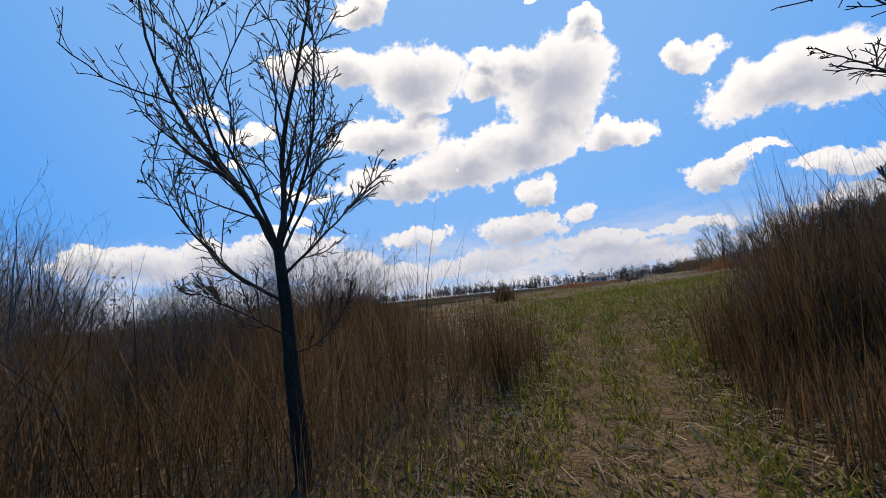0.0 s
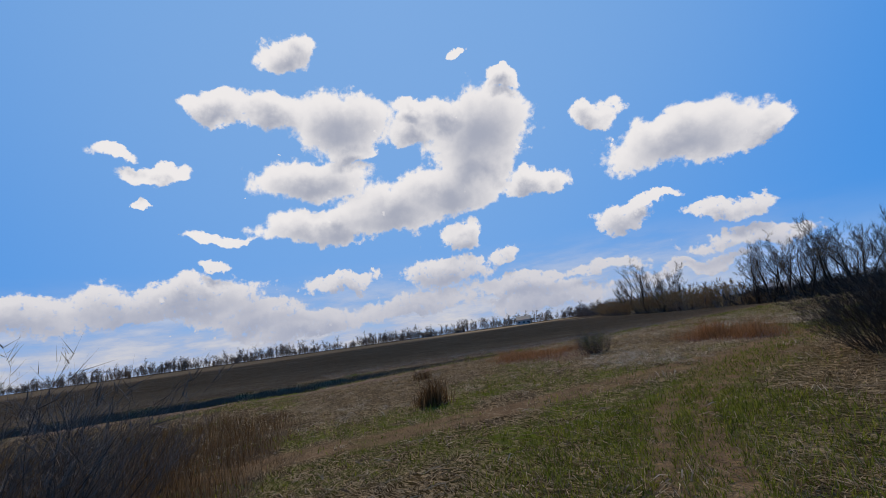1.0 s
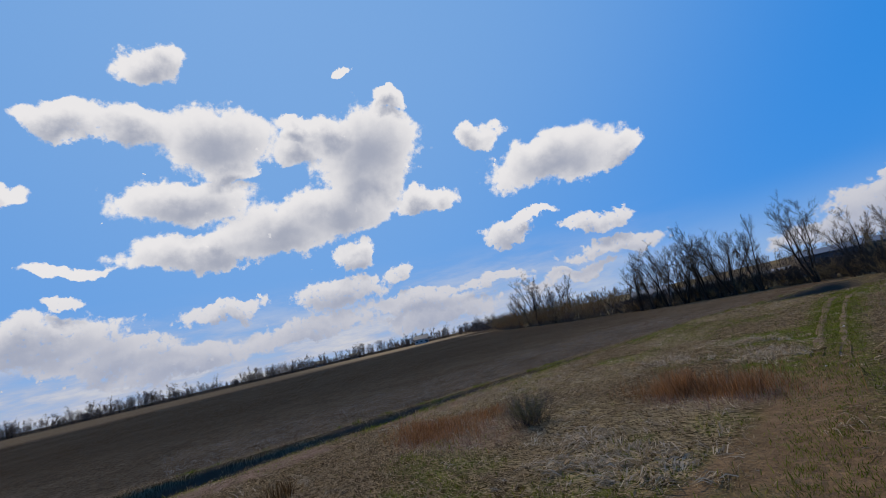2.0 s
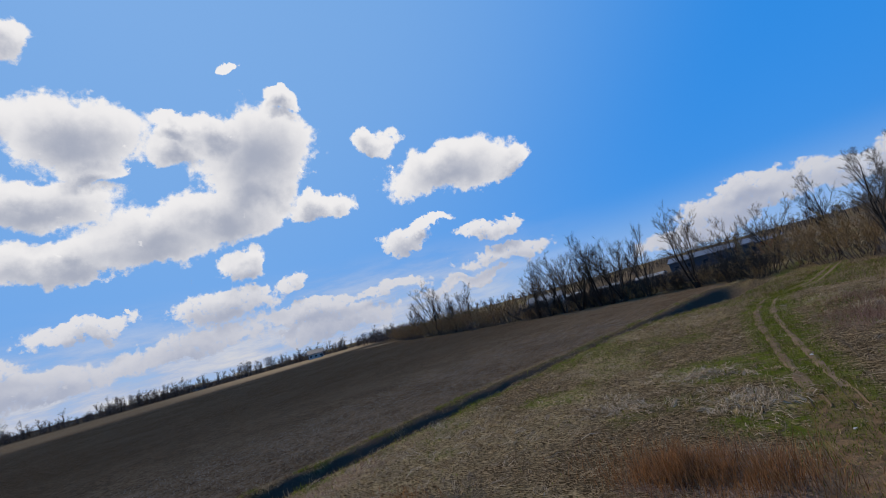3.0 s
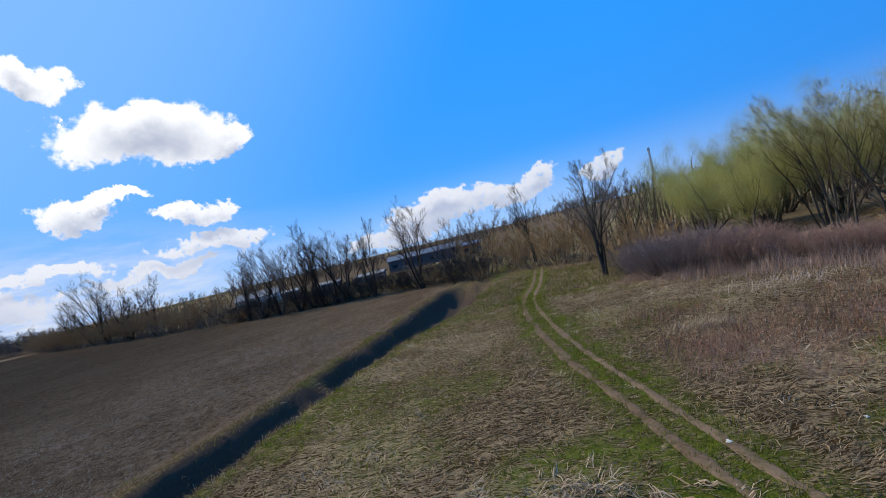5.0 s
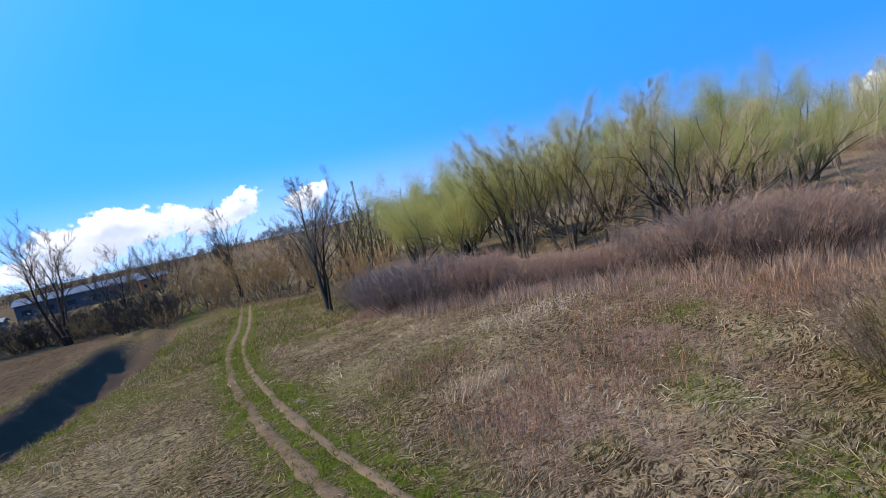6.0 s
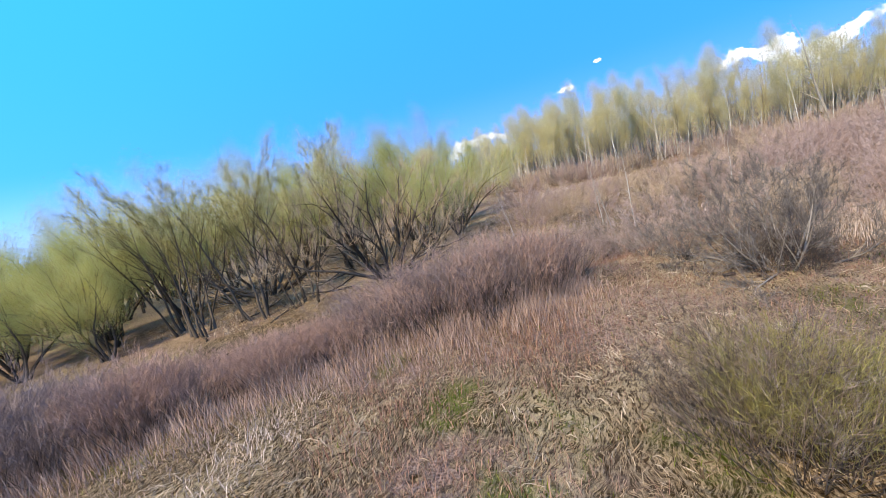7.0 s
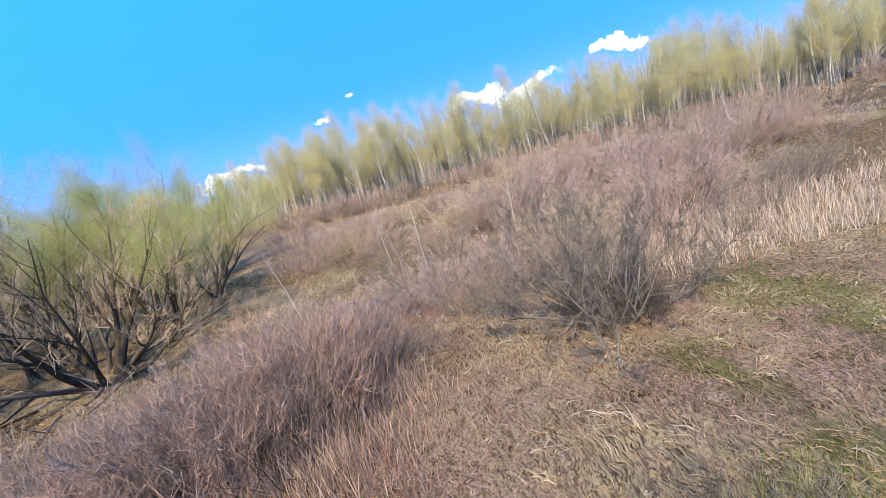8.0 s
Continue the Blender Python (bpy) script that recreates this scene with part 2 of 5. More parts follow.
DIRT = material("track_dirt", (0.080, 0.052, 0.032), (0.165, 0.114, 0.072), 0.9, 0.95, 1.0)
STONE = material("white_litter", (0.40, 0.39, 0.37), (0.52, 0.51, 0.49), 0.3, 0.7, 0.2)
ROOF_DARK = material("dark_metal_roof", (0.06, 0.062, 0.07), (0.10, 0.10, 0.11), 4.0, 0.45, 0.1)
ROOF_PALE = material("pale_metal_roof", (0.17, 0.17, 0.175), (0.26, 0.26, 0.265), 5.0, 0.8, 0.1)
WALL_PALE = material("pale_render", (0.40, 0.38, 0.34), (0.52, 0.49, 0.45), 4.0, 0.85, 0.15)
WALL_RUST = material("orange_brown_cladding", (0.36, 0.12, 0.05), (0.46, 0.17, 0.08), 3.0, 0.6, 0.1)
PANE = material("dark_window_glass", (0.02, 0.025, 0.03), (0.04, 0.045, 0.05), 1.0, 0.7, 0)
STEEL = material("galvanised_steel", (0.36, 0.37, 0.38), (0.48, 0.49, 0.50), 1.0, 0.45, 0.1, metal=0.8)

GROUND = bpy.data.materials.new("meadow_ground")
GROUND.use_nodes = True
gt = GROUND.node_tree
gt.nodes.clear()
spot = gt.nodes.new("ShaderNodeTexCoord").outputs["Object"]


def zone(name):
    n = gt.nodes.new("ShaderNodeAttribute")
    n.attribute_name = name
    return n.outputs["Fac"]


def gnoise(scale, detail=5, rough=0.6, vector=None):
    return node(gt, "ShaderNodeTexNoise", Vector=vector or spot, Scale=scale, Detail=detail, Roughness=rough).outputs["Fac"]


swirl = node(gt, "ShaderNodeTexNoise", Vector=spot, Scale=0.6, Detail=3).outputs["Color"]
swirl = node(gt, "ShaderNodeVectorMath", operation="MULTIPLY", A=swirl, B=(1.6, 1.6, 0.0)).outputs[0]
swirl = node(gt, "ShaderNodeVectorMath", operation="ADD", A=spot, B=swirl).outputs[0]


def lying(turn):
    """Fine streaks of lying stalks in one direction, bent by the swirl."""
    v = node(gt, "ShaderNodeMapping", Vector=swirl, Rotation=(0, 0, turn), Scale=(3.4, 19.0, 1.0)).outputs[0]
    return gnoise(1.0, 4, 0.65, v)


n_broad, n_mid, n_fine = gnoise(0.35), gnoise(1.7), gnoise(11)
pick = ramp(gt, gnoise(0.9, 3), 0.44, 0.56)
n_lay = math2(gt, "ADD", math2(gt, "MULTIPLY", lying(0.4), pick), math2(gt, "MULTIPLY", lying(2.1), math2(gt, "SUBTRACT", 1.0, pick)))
# the two near-black browns paint in the shade between the lying stalks
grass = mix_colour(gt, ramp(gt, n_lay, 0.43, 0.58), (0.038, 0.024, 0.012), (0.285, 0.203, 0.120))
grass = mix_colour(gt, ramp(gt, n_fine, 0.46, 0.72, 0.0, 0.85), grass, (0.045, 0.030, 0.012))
lush = math2(gt, "MULTIPLY", zone("green"), ramp(gt, math2(gt, "ADD", math2(gt, "MULTIPLY", n_mid, 0.6), math2(gt, "MULTIPLY", n_fine, 0.4)), 0.38, 0.58))
grass = mix_colour(gt, lush, grass, mix_colour(gt, n_fine, (0.042, 0.060, 0.006), (0.13, 0.15, 0.022)))
grass = mix_colour(gt, math2(gt, "MULTIPLY", zone("rust"), ramp(gt, n_mid, 0.3, 0.6)), grass, mix_colour(gt, ramp(gt, n_fine, 0.35, 0.65), (0.10, 0.060, 0.042), (0.34, 0.228, 0.172)))
grass = mix_colour(gt, math2(gt, "MULTIPLY", zone("pale"), ramp(gt, n_lay, 0.42, 0.55)), grass, mix_colour(gt, n_fine, (0.24, 0.175, 0.09), (0.46, 0.355, 0.20)))
clods = mix_colour(gt, ramp(gt, n_mid, 0.3, 0.7), (0.052, 0.028, 0.013), (0.158, 0.090, 0.046))
stubble = ramp(gt, math2(gt, "ADD", math2(gt, "MULTIPLY", gnoise(9, 3, 0.7), 0.65), math2(gt, "MULTIPLY", gnoise(3.5, 4, 0.7), 0.35)), 0.52, 0.60)
clods = mix_colour(gt, ramp(gt, gnoise(0.05, 3), 0.42, 0.62, 0.0, 0.45), clods, (0.155, 0.098, 0.055))
clods = mix_colour(gt, math2(gt, "MULTIPLY", stubble, 0.75), clods, (0.30, 0.22, 0.145))
clods = mix_colour(gt, math2(gt, "MULTIPLY", zone("residue"), ramp(gt, gnoise(2.6, 5, 0.75), 0.42, 0.60, 0.08, 0.95)), clods, (0.31, 0.195, 0.110))
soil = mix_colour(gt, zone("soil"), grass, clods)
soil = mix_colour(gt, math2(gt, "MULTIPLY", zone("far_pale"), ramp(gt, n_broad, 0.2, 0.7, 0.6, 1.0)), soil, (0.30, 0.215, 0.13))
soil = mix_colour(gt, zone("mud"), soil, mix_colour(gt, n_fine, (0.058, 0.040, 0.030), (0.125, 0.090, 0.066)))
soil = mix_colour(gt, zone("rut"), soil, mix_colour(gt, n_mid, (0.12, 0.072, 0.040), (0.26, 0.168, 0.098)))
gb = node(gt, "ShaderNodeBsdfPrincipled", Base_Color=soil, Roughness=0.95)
gb.inputs["Specular IOR Level"].default_value = 0.0
gt.links.new(math2(gt, "MULTIPLY", math2(gt, "SUBTRACT", zone("soil"), zone("far_pale")), 1.0), gb.inputs["Diffuse Roughness"])
relief = math2(gt, "ADD", n_fine, math2(gt, "MULTIPLY", n_lay, 1.5))
relief = math2(gt, "ADD", relief, math2(gt, "MULTIPLY", gnoise(2.6, 3), 1.6))
relief = math2(gt, "ADD", relief, math2(gt, "MULTIPLY", zone("soil"), math2(gt, "MULTIPLY", gnoise(3.2, 4), 1.6)))
gt.links.new(node(gt, "ShaderNodeBump", Strength=1.0, Distance=0.10, Height=relief).outputs[0], gb.inputs["Normal"])
gt.links.new(gb.outputs[0], gt.nodes.new("ShaderNodeOutputMaterial").inputs[0])

WATER = bpy.data.materials.new("stream_water")
WATER.use_nodes = True
b = WATER.node_tree.nodes["Principled BSDF"]
b.inputs["Base Color"].default_value, b.inputs["Roughness"].default_value = (0.012, 0.016, 0.014, 1), 0.04
ripple = node(WATER.node_tree, "ShaderNodeTexNoise", Scale=2.5, Detail=3)
WATER.node_tree.links.new(node(WATER.node_tree, "ShaderNodeBump", Strength=0.08, Distance=0.05, Height=ripple.outputs["Fac"]).outputs[0], b.inputs["Normal"])


# ---- the land ----
def smooth(lo, hi, v):
    t = np.clip((v - lo) / (hi - lo), 0, 1)
    return t * t * (3 - 2 * t)


def chance_at(ix, iy, s):
    v = np.sin(ix * 127.1 + iy * 311.7 + s * 74.7) * 43758.5453
    return v - np.floor(v)


def rough_noise(x, y, size, s=0, octaves=3):
    """Smooth noise from 0 to 1 with its largest lumps that many metres wide."""
    total, weight, amp = 0.0, 0.0, 1.0
    for k in range(octaves):
        u, v = x / size * 2 ** k + 13.7 * k, y / size * 2 ** k + 5.1 * k
        i, j = np.floor(u), np.floor(v)
        f, g = u - i, v - j
        f, g = f * f * (3 - 2 * f), g * g * (3 - 2 * g)
        n = (chance_at(i, j, s) * (1 - f) + chance_at(i + 1, j, s) * f) * (1 - g) + (chance_at(i, j + 1, s) * (1 - f) + chance_at(i + 1, j + 1, s) * f) * g
        total, weight, amp = total + n * amp, weight + amp, amp * 0.5
    return total / weight


def curve_through(points, step=0.5):
    """Evenly spaced points on a smooth curve through the given ones."""
    p = np.array([points[0], *points, points[-1]], float)
    out = []
    for k in range(1, len(p) - 2):
        n = max(2, int(np.linalg.norm(p[k + 1] - p[k]) / step))
        for t in np.arange(n) / n:
            out.append(0.5 * (2 * p[k] + (p[k + 1] - p[k - 1]) * t + (2 * p[k - 1] - 5 * p[k] + 4 * p[k + 1] - p[k + 2]) * t * t
                              + (3 * p[k] - p[k - 1] - 3 * p[k + 1] + p[k + 2]) * t ** 3))
    return np.array([*out, p[-1]])


def distance_to(line, x, y):
    d = np.full(np.shape(x), 1e9)
    for k in range(0, len(line), 1 + len(line) // 260):
        d = np.minimum(d, (x - line[k, 0]) ** 2 + (y - line[k, 1]) ** 2)
    return np.sqrt(d)


STREAM = curve_through([(80, 13), (62, 19), (50, 21.5), (46, 26), (38.5, 35), (31.5, 42), (26, 47), (23, 58), (21, 80), (16, 115)], 1.5)
LEFT_RUT = curve_through([(42, -35.5), (36, -32.2), (30.4, -29.4), (24.1, -25.9), (19.1, -22.7), (13.6, -17.6), (11.0, -13.2), (9.0, -8.0),
                          (7.3, -3.0), (6.3, 1.5), (5.5, 5.0), (4.7, 8.0), (3.4, 12.7), (1.85, 19.0), (1.1, 22.2), (0.3, 27.2), (-0.4, 36.0), (-0.3, 50.0), (1.2, 65.5), (2.2, 80)], 0.3)
ahead = np.gradient(LEFT_RUT, axis=0)
ahead /= np.linalg.norm(ahead, axis=1)[:, None]
RIGHT_RUT = LEFT_RUT + 1.1 * np.stack([ahead[:, 1], -ahead[:, 0]], 1)
MIDDLE = (LEFT_RUT + RIGHT_RUT) / 2
SIDE_TRACK = curve_through([(7.4, -2.5), (7.7, -6.0), (7.9, -11.0), (7.9, -17.0), (7.5, -22.0), (7.2, -26.0), (8.0, -31.0)], 0.3)


def ditch_edge(y):
    """Where the meadow breaks off into the ditch beside the field."""
    return np.interp(y, (-60, -24, -11, 3, 14, 22, 30, 40, 52, 80, 120), (-25, -20.6, -18.7, -16.3, -14.3, -12.2, -10.2, -8.7, -7.5, -5, -3))


def across_ditch(x, y):
    """The way into the ditch from the meadow's edge; the ditch is narrower in the south."""
    t = ditch_edge(y) - x
    return np.where(t > 0, t / np.interp(y, (-30, -5, 12, 28), (0.50, 0.62, 0.88, 1.06)), t)


def land(x, y):
    """The height of the ground."""
    x, y = np.asarray(x, float), np.asarray(y, float)
    east = smooth(30, 55, x)
    z = 0.036 * np.clip(y, -25, 25) * (1 - east) - 2.0 * smooth(27, 60, y) * (1 - 0.6 * east) + 0.4 * east * smooth(10, -20, y)
    z = z - 1.1 * smooth(14, 30, x) * smooth(-18, -30, y) * (1 - east)
    d = distance_to(STREAM, x, y) / (1 + 1.7 * smooth(9, 3, np.hypot(x - 29.0, y - 44.5)))
    low = smooth(16, 7, d)
    z = z * (1 - low) - 1.35 * low
    z = z - 1.5 * smooth(3.4, 1.0, d) * smooth(55, 50, x)
    t = across_ditch(x, y) + 1.5 * (rough_noise(x, y, 2.6, 15) - 0.5)
    closing = smooth(80, 70, y)
    z = z * (1 - smooth(0, 7, t)) + (-0.95) * smooth(0, 7, t)
    z = z - closing * 2.1 * smooth(-0.2, 1.5, t) * smooth(7.8, 4.6, t) + closing * 0.55 * smooth(5.8, 7.4, t) * smooth(11.0, 8.2, t)
    z = z + 8 * smooth(240, 540, y) * smooth(-90, 120, x) * (0.8 + 0.3 * rough_noise(x, y, 90, 3, 2))
    z = z + 3.6 * smooth(-70, -400, x) * smooth(-500, -300, y) + 2.0 * smooth(-400, -900, x)
    bumps = 0.10 * (rough_noise(x, y, 1.6, 1) - 0.5) + 0.16 * (rough_noise(x, y, 6, 2) - 0.5)
    field = smooth(7, 8.5, t)
    bumps = bumps + 0.75 * smooth(0.3, 1.6, t) * smooth(8, 6, t) * (rough_noise(x, y, 1.5, 17, 2) - 0.5)
    bumps = bumps + field * 0.12 * (rough_noise(x, y, 1.1, 7, 2) - 0.5)
    return z + bumps * smooth(120, 60, np.hypot(x, y))


def spread(lo, hi, step, out, grow):
    mid = list(np.arange(lo, hi, step))
    side, s, v = [], step, 0.0
    while v < out:
        s *= grow
        v += s
        side.append(v)
    return np.array([lo - v for v in reversed(side)] + mid + [mid[-1] + v for v in side])


def build_mesh(name, verts, quads=None, tris=None, mat=None, flat=True):
    """A mesh from arrays of corners and of four- and three-cornered faces."""
    me = bpy.data.meshes.new(name)
    quads = np.zeros((0, 4), int) if quads is None else np.asarray(quads, int)
    tris = np.zeros((0, 3), int) if tris is None else np.asarray(tris, int)
    me.vertices.add(len(verts))
    me.vertices.foreach_set("co", np.asarray(verts, np.float32).ravel())
    corners = np.concatenate([quads.ravel(), tris.ravel()])
    me.loops.add(len(corners))
    me.loops.foreach_set("vertex_index", corners.astype(np.int32))
    sizes = np.concatenate([np.full(len(quads), 4), np.full(len(tris), 3)])
    me.polygons.add(len(sizes))
    me.polygons.foreach_set("loop_start", (np.cumsum(sizes) - sizes).astype(np.int32))
    me.polygons.foreach_set("use_smooth", np.full(len(sizes), not flat))
    me.update(calc_edges=True)
    if mat:
        me.materials.append(mat)
    return me


gx, gy = spread(-28, 44, 0.45, 3400, 1.07), spread(-38, 52, 0.45, 3400, 1.07)
GX, GY = np.meshgrid(gx, gy)
verts = np.stack([GX, GY, land(GX, GY)], -1).reshape(-1, 3)
i = np.arange(len(gx) * len(gy)).reshape(len(gy), len(gx))
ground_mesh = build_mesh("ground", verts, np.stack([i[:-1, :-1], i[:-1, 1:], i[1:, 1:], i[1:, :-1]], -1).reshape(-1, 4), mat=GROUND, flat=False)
ground = tagged(new("ground", ground_mesh), "tussocky spring meadow of matted dry grass beside a ploughed field", "ground", kind="structure")


def field_side(x, y):
    """Where the ploughed field lies: beyond the ditch, short of the thickets."""
    t = across_ditch(x, y)
    thicket = y - np.interp(x, (-520, -190, -73, -20, -5), (372, 152, 108, 92, 78))
    return smooth(7.7, 8.8, t + 1.2 * (rough_noise(x, y, 1.2, 9) - 0.5)) * smooth(3, -3, thicket)


def bare_patch(x, y):
    """Where the track is churned to bare earth at its bend."""
    d = distance_to(MIDDLE, x, y) + 1.2 * (rough_noise(x, y, 2.2, 38) - 0.5)
    return smooth(1.9, 0.9, d) * smooth(-13, -9, y) * smooth(2.5, -1.5, y)


def off_ruts(x, y):
    """Nought in the bare wheel tracks, one on the grass."""
    return smooth(0.16, 0.36, np.abs(distance_to(MIDDLE, x, y) - 0.55)) * (0.25 + 0.75 * smooth(0.25, 0.6, np.abs(distance_to(SIDE_TRACK, x, y) - 0.55)))


def zones(x, y):
    """How much of each kind of cover grows at a place."""
    t, d, s = across_ditch(x, y), distance_to(MIDDLE, x, y), distance_to(STREAM, x, y) / (1 + 1.7 * smooth(9, 3, np.hypot(x - 29.0, y - 44.5)))
    soil = field_side(x, y)
    patch, patch2 = rough_noise(x, y, 5.5, 21), rough_noise(x, y, 9, 31)
    green = 0.5 * smooth(0.57, 0.70, patch) + 0.9 * smooth(2.2, 0.9, np.abs(d)) + 0.8 * smooth(-1.8, -0.3, t) * smooth(0.9, 0.2, t) + 0.2 * smooth(6.6, 7.4, t) * smooth(9.0, 8.2, t)
    green = green + smooth(3.0, 1.0, np.hypot((x - 1.5) / 1.6, y - 10.2)) + 0.08 * smooth(8, 22, y) * smooth(12, 4, x) + 1.1 * smooth(-10, -20, y) * smooth(6, 3, d)
    green = green + 0.75 * smooth(7, 3, distance_to(SIDE_TRACK, x, y)) * smooth(-6, -10, y) * smooth(0.3, 0.5, rough_noise(x, y, 3.0, 45))
    green = green * smooth(-20, 5, t + 26) * (1 - 0.25 * smooth(12, 24, x) * smooth(-15, 5, y))
    rust = 0.55 * smooth(0.55, 0.66, rough_noise(x, y, 5, 33)) * (smooth(8, 12, x) * smooth(8, 14, y) * smooth(42, 30, y))
    rust = rust + smooth(3.2, 1.6, np.hypot((x - 3.6) / 1.3, y + 1.6)) + smooth(3.6, 1.8, np.hypot((x + 7.5) / 1.8, y + 8.5)) + smooth(5, 2.2, np.hypot((x - 11) / 1.4, (y - 18) / 1.2)) * smooth(0.3, 0.5, rough_noise(x, y, 2.6, 34))
    rust = rust + smooth(17, 25, x) * smooth(-20, 5, y) * smooth(4, 9, s) * (0.5 + 0.5 * smooth(0.4, 0.6, rough_noise(x, y, 4, 35)))
    rust = rust + smooth(-4.0, -2.4, t) * smooth(0.3, -0.5, t) * smooth(4, -3, y) * smooth(0.38, 0.55, rough_noise(x, y, 3.5, 37))
    pale = smooth(0.56, 0.68, rough_noise(x, y, 7, 41)) * (1 - smooth(6, 3.5, np.hypot((x - 11) / 1.5, (y - 18) / 1.3))) * smooth(1.6, 3.5, d) * (0.65 - 0.3 * smooth(8, 16, x)) * (1 - 0.6 * smooth(-4, -10, y)) + smooth(1.7, 0.6, np.hypot((x - 8.1) / 1.3, y - 21.6)) + smooth(6, 3, np.hypot(x - 36, (y + 6) / 1.8))
    pale = pale + smooth(5, 2.5, np.hypot(x - 60, (y - 24) / 0.7)) + 0.75 * smooth(36, 42, x) * smooth(20, 30, y) * smooth(90, 70, x) + 0.9 * smooth(1.2, 0.7, np.hypot((x - 60) / 10, (y + 37) / 6))
    pale = pale + 0.7 * smooth(0.4, 0.55, rough_noise(x, y, 3.0, 46)) * smooth(27, 31, x) * smooth(48, 42, x) * smooth(6, 10, y) * smooth(22, 18, y)
    ragged = t + 1.9 * (rough_noise(x, y, 1.8, 36) - 0.5)
    mud = smooth(0.2, 0.8, ragged) * smooth(8.0, 7.0, ragged) * smooth(80, 70, y) + 0.8 * smooth(3.4, 2.2, s) * smooth(53, 46, x) + 0.7 * smooth(190, 230, y) * smooth(-260, -200, x)
    far_pale = (0.45 + 0.55 * smooth(40, 140, y)) * smooth(-235, -265, x + 0.25 * y) * smooth(-408, -385, x + 0.1 * y) + smooth(8, 4, np.hypot((x + 245) / 3, y - 170))
    green = green + smooth(2.2, 0.8, np.hypot((x - 0.9) / 1.8, y - 11.5)) + smooth(1.8, 0.6, np.hypot((x - 4.2) / 1.6, y - 3.0)) + smooth(2.0, 0.8, np.hypot((x + 7.9) / 1.5, y - 7.8))
    for gx0, gy0, across, deep in ((15.6, 17.4, 3.0, 1.7), (15.6, 13.2, 2.4, 1.2), (21.6, 24.6, 1.4, 0.8), (18.5, 20.6, 1.6, 1.0), (28.5, 2.0, 4.0, 2.6), (25.8, 7.0, 2.0, 1.4), (10.5, 11.0, 2.4, 1.6), (13.6, 15.4, 2.6, 1.4), (20.4, 7.6, 2.6, 1.8), (9.0, 26.0, 2.2, 1.4)):
        here = smooth(1.5, 0.6, np.hypot((x - gx0) / across, (y - gy0) / deep)) * smooth(0.3, 0.5, rough_noise(x, y, 1.6, 39))
        green, rust = green + 0.8 * here, rust * (1 - 0.7 * here)
    pale = pale + smooth(2.0, 0.8, np.hypot((x - 3.4) / 1.2, y - 5.4)) + smooth(2.4, 1.0, np.hypot((x - 4.2) / 1.6, y + 9.8)) + 0.6 * smooth(0.5, 0.62, rough_noise(x, y, 3.4, 43)) * smooth(7, 10, x) * smooth(19, 14, x - 0.3 * y) * smooth(4, 8, y) + 0.5 * smooth(0.42, 0.56, rough_noise(x, y, 2.6, 44)) * smooth(17, 20, x) * smooth(33, 29, x) * smooth(-4, 1, y) * smooth(15, 10, y)
    litter = smooth(0.2, -0.6, y - np.interp(x, (0, 8, 12, 17, 21, 24, 28, 33, 40), (-27, -28.2, -28.3, -29.4, -28.4, -27.4, -29.4, -32.0, -36.0))) * smooth(-60, -45, y) * smooth(-3, 2, x)
    mud = mud + 0.75 * litter * smooth(1.0, 1.8, d)
    return dict(soil=soil, green=green * (1 - soil) * (1 - 0.8 * bare_patch(x, y)), rust=rust, pale=pale, mud=mud, far_pale=far_pale, residue=soil * smooth(-95, -35, x) * (0.55 + 0.45 * smooth(0.35, 0.6, rough_noise(x, y, 4, 47))))


for name, value in zones(GX.ravel(), GY.ravel()).items():
    ground_mesh.attributes.new(name, "FLOAT", "POINT").data.foreach_set("value", np.clip(value, 0, 1).astype(np.float32))
worn = np.minimum(distance_to(LEFT_RUT, GX, GY), distance_to(RIGHT_RUT, GX, GY))
side = np.abs(distance_to(SIDE_TRACK, GX, GY) - 0.55)
bare = 1.1 * bare_patch(GX, GY) + 0.95 * smooth(0.75, 0.15, side) + 1.5 * smooth(0.58, 0.16, worn) * smooth(9, 3, GY)
ground_mesh.attributes.new("rut", "FLOAT", "POINT").data.foreach_set("value", np.clip(bare * (0.55 + 0.7 * rough_noise(GX, GY, 1.2, 5)), 0, 1).ravel().astype(np.float32))


def strip(line, half, lift, name, mat, across=7, s=0):
    """A worn strip along a line: proud of the grass in the middle, sinking under it at its ragged edges."""
    side = np.gradient(line, axis=0)
    side = np.stack([side[:, 1], -side[:, 0]], 1) / np.linalg.norm(side, axis=1)[:, None]
    w = np.linspace(-1, 1, across)
    wide = half * (0.55 + 0.8 * rough_noise(line[:, 0], line[:, 1], 1.3, 51 + s))
    lift = (lift * smooth(0.0, 1.0, 1.0 + 0.9 * (rough_noise(line[:, 0], line[:, 1], 4, 57 + s) - 0.5)))[:, None] - 0.01 - 0.09 * smooth(9, 4, line[:, 1])[:, None]
    xy = line[:, None] + side[:, None] * (w[None, :] * wide[:, None])[..., None]
    z = land(xy[..., 0], xy[..., 1]) + lift * (1 - 2.2 * np.abs(w) ** 3) + 0.10 * (rough_noise(xy[..., 0], xy[..., 1], 0.5, 60 + s) - 0.5)
    i = np.arange(len(line) * across).reshape(len(line), across)
    return build_mesh(name, np.concatenate([xy, z[..., None]], -1).reshape(-1, 3), np.stack([i[:-1, :-1], i[1:, :-1], i[1:, 1:], i[:-1, 1:]], -1).reshape(-1, 4), mat=mat, flat=False)


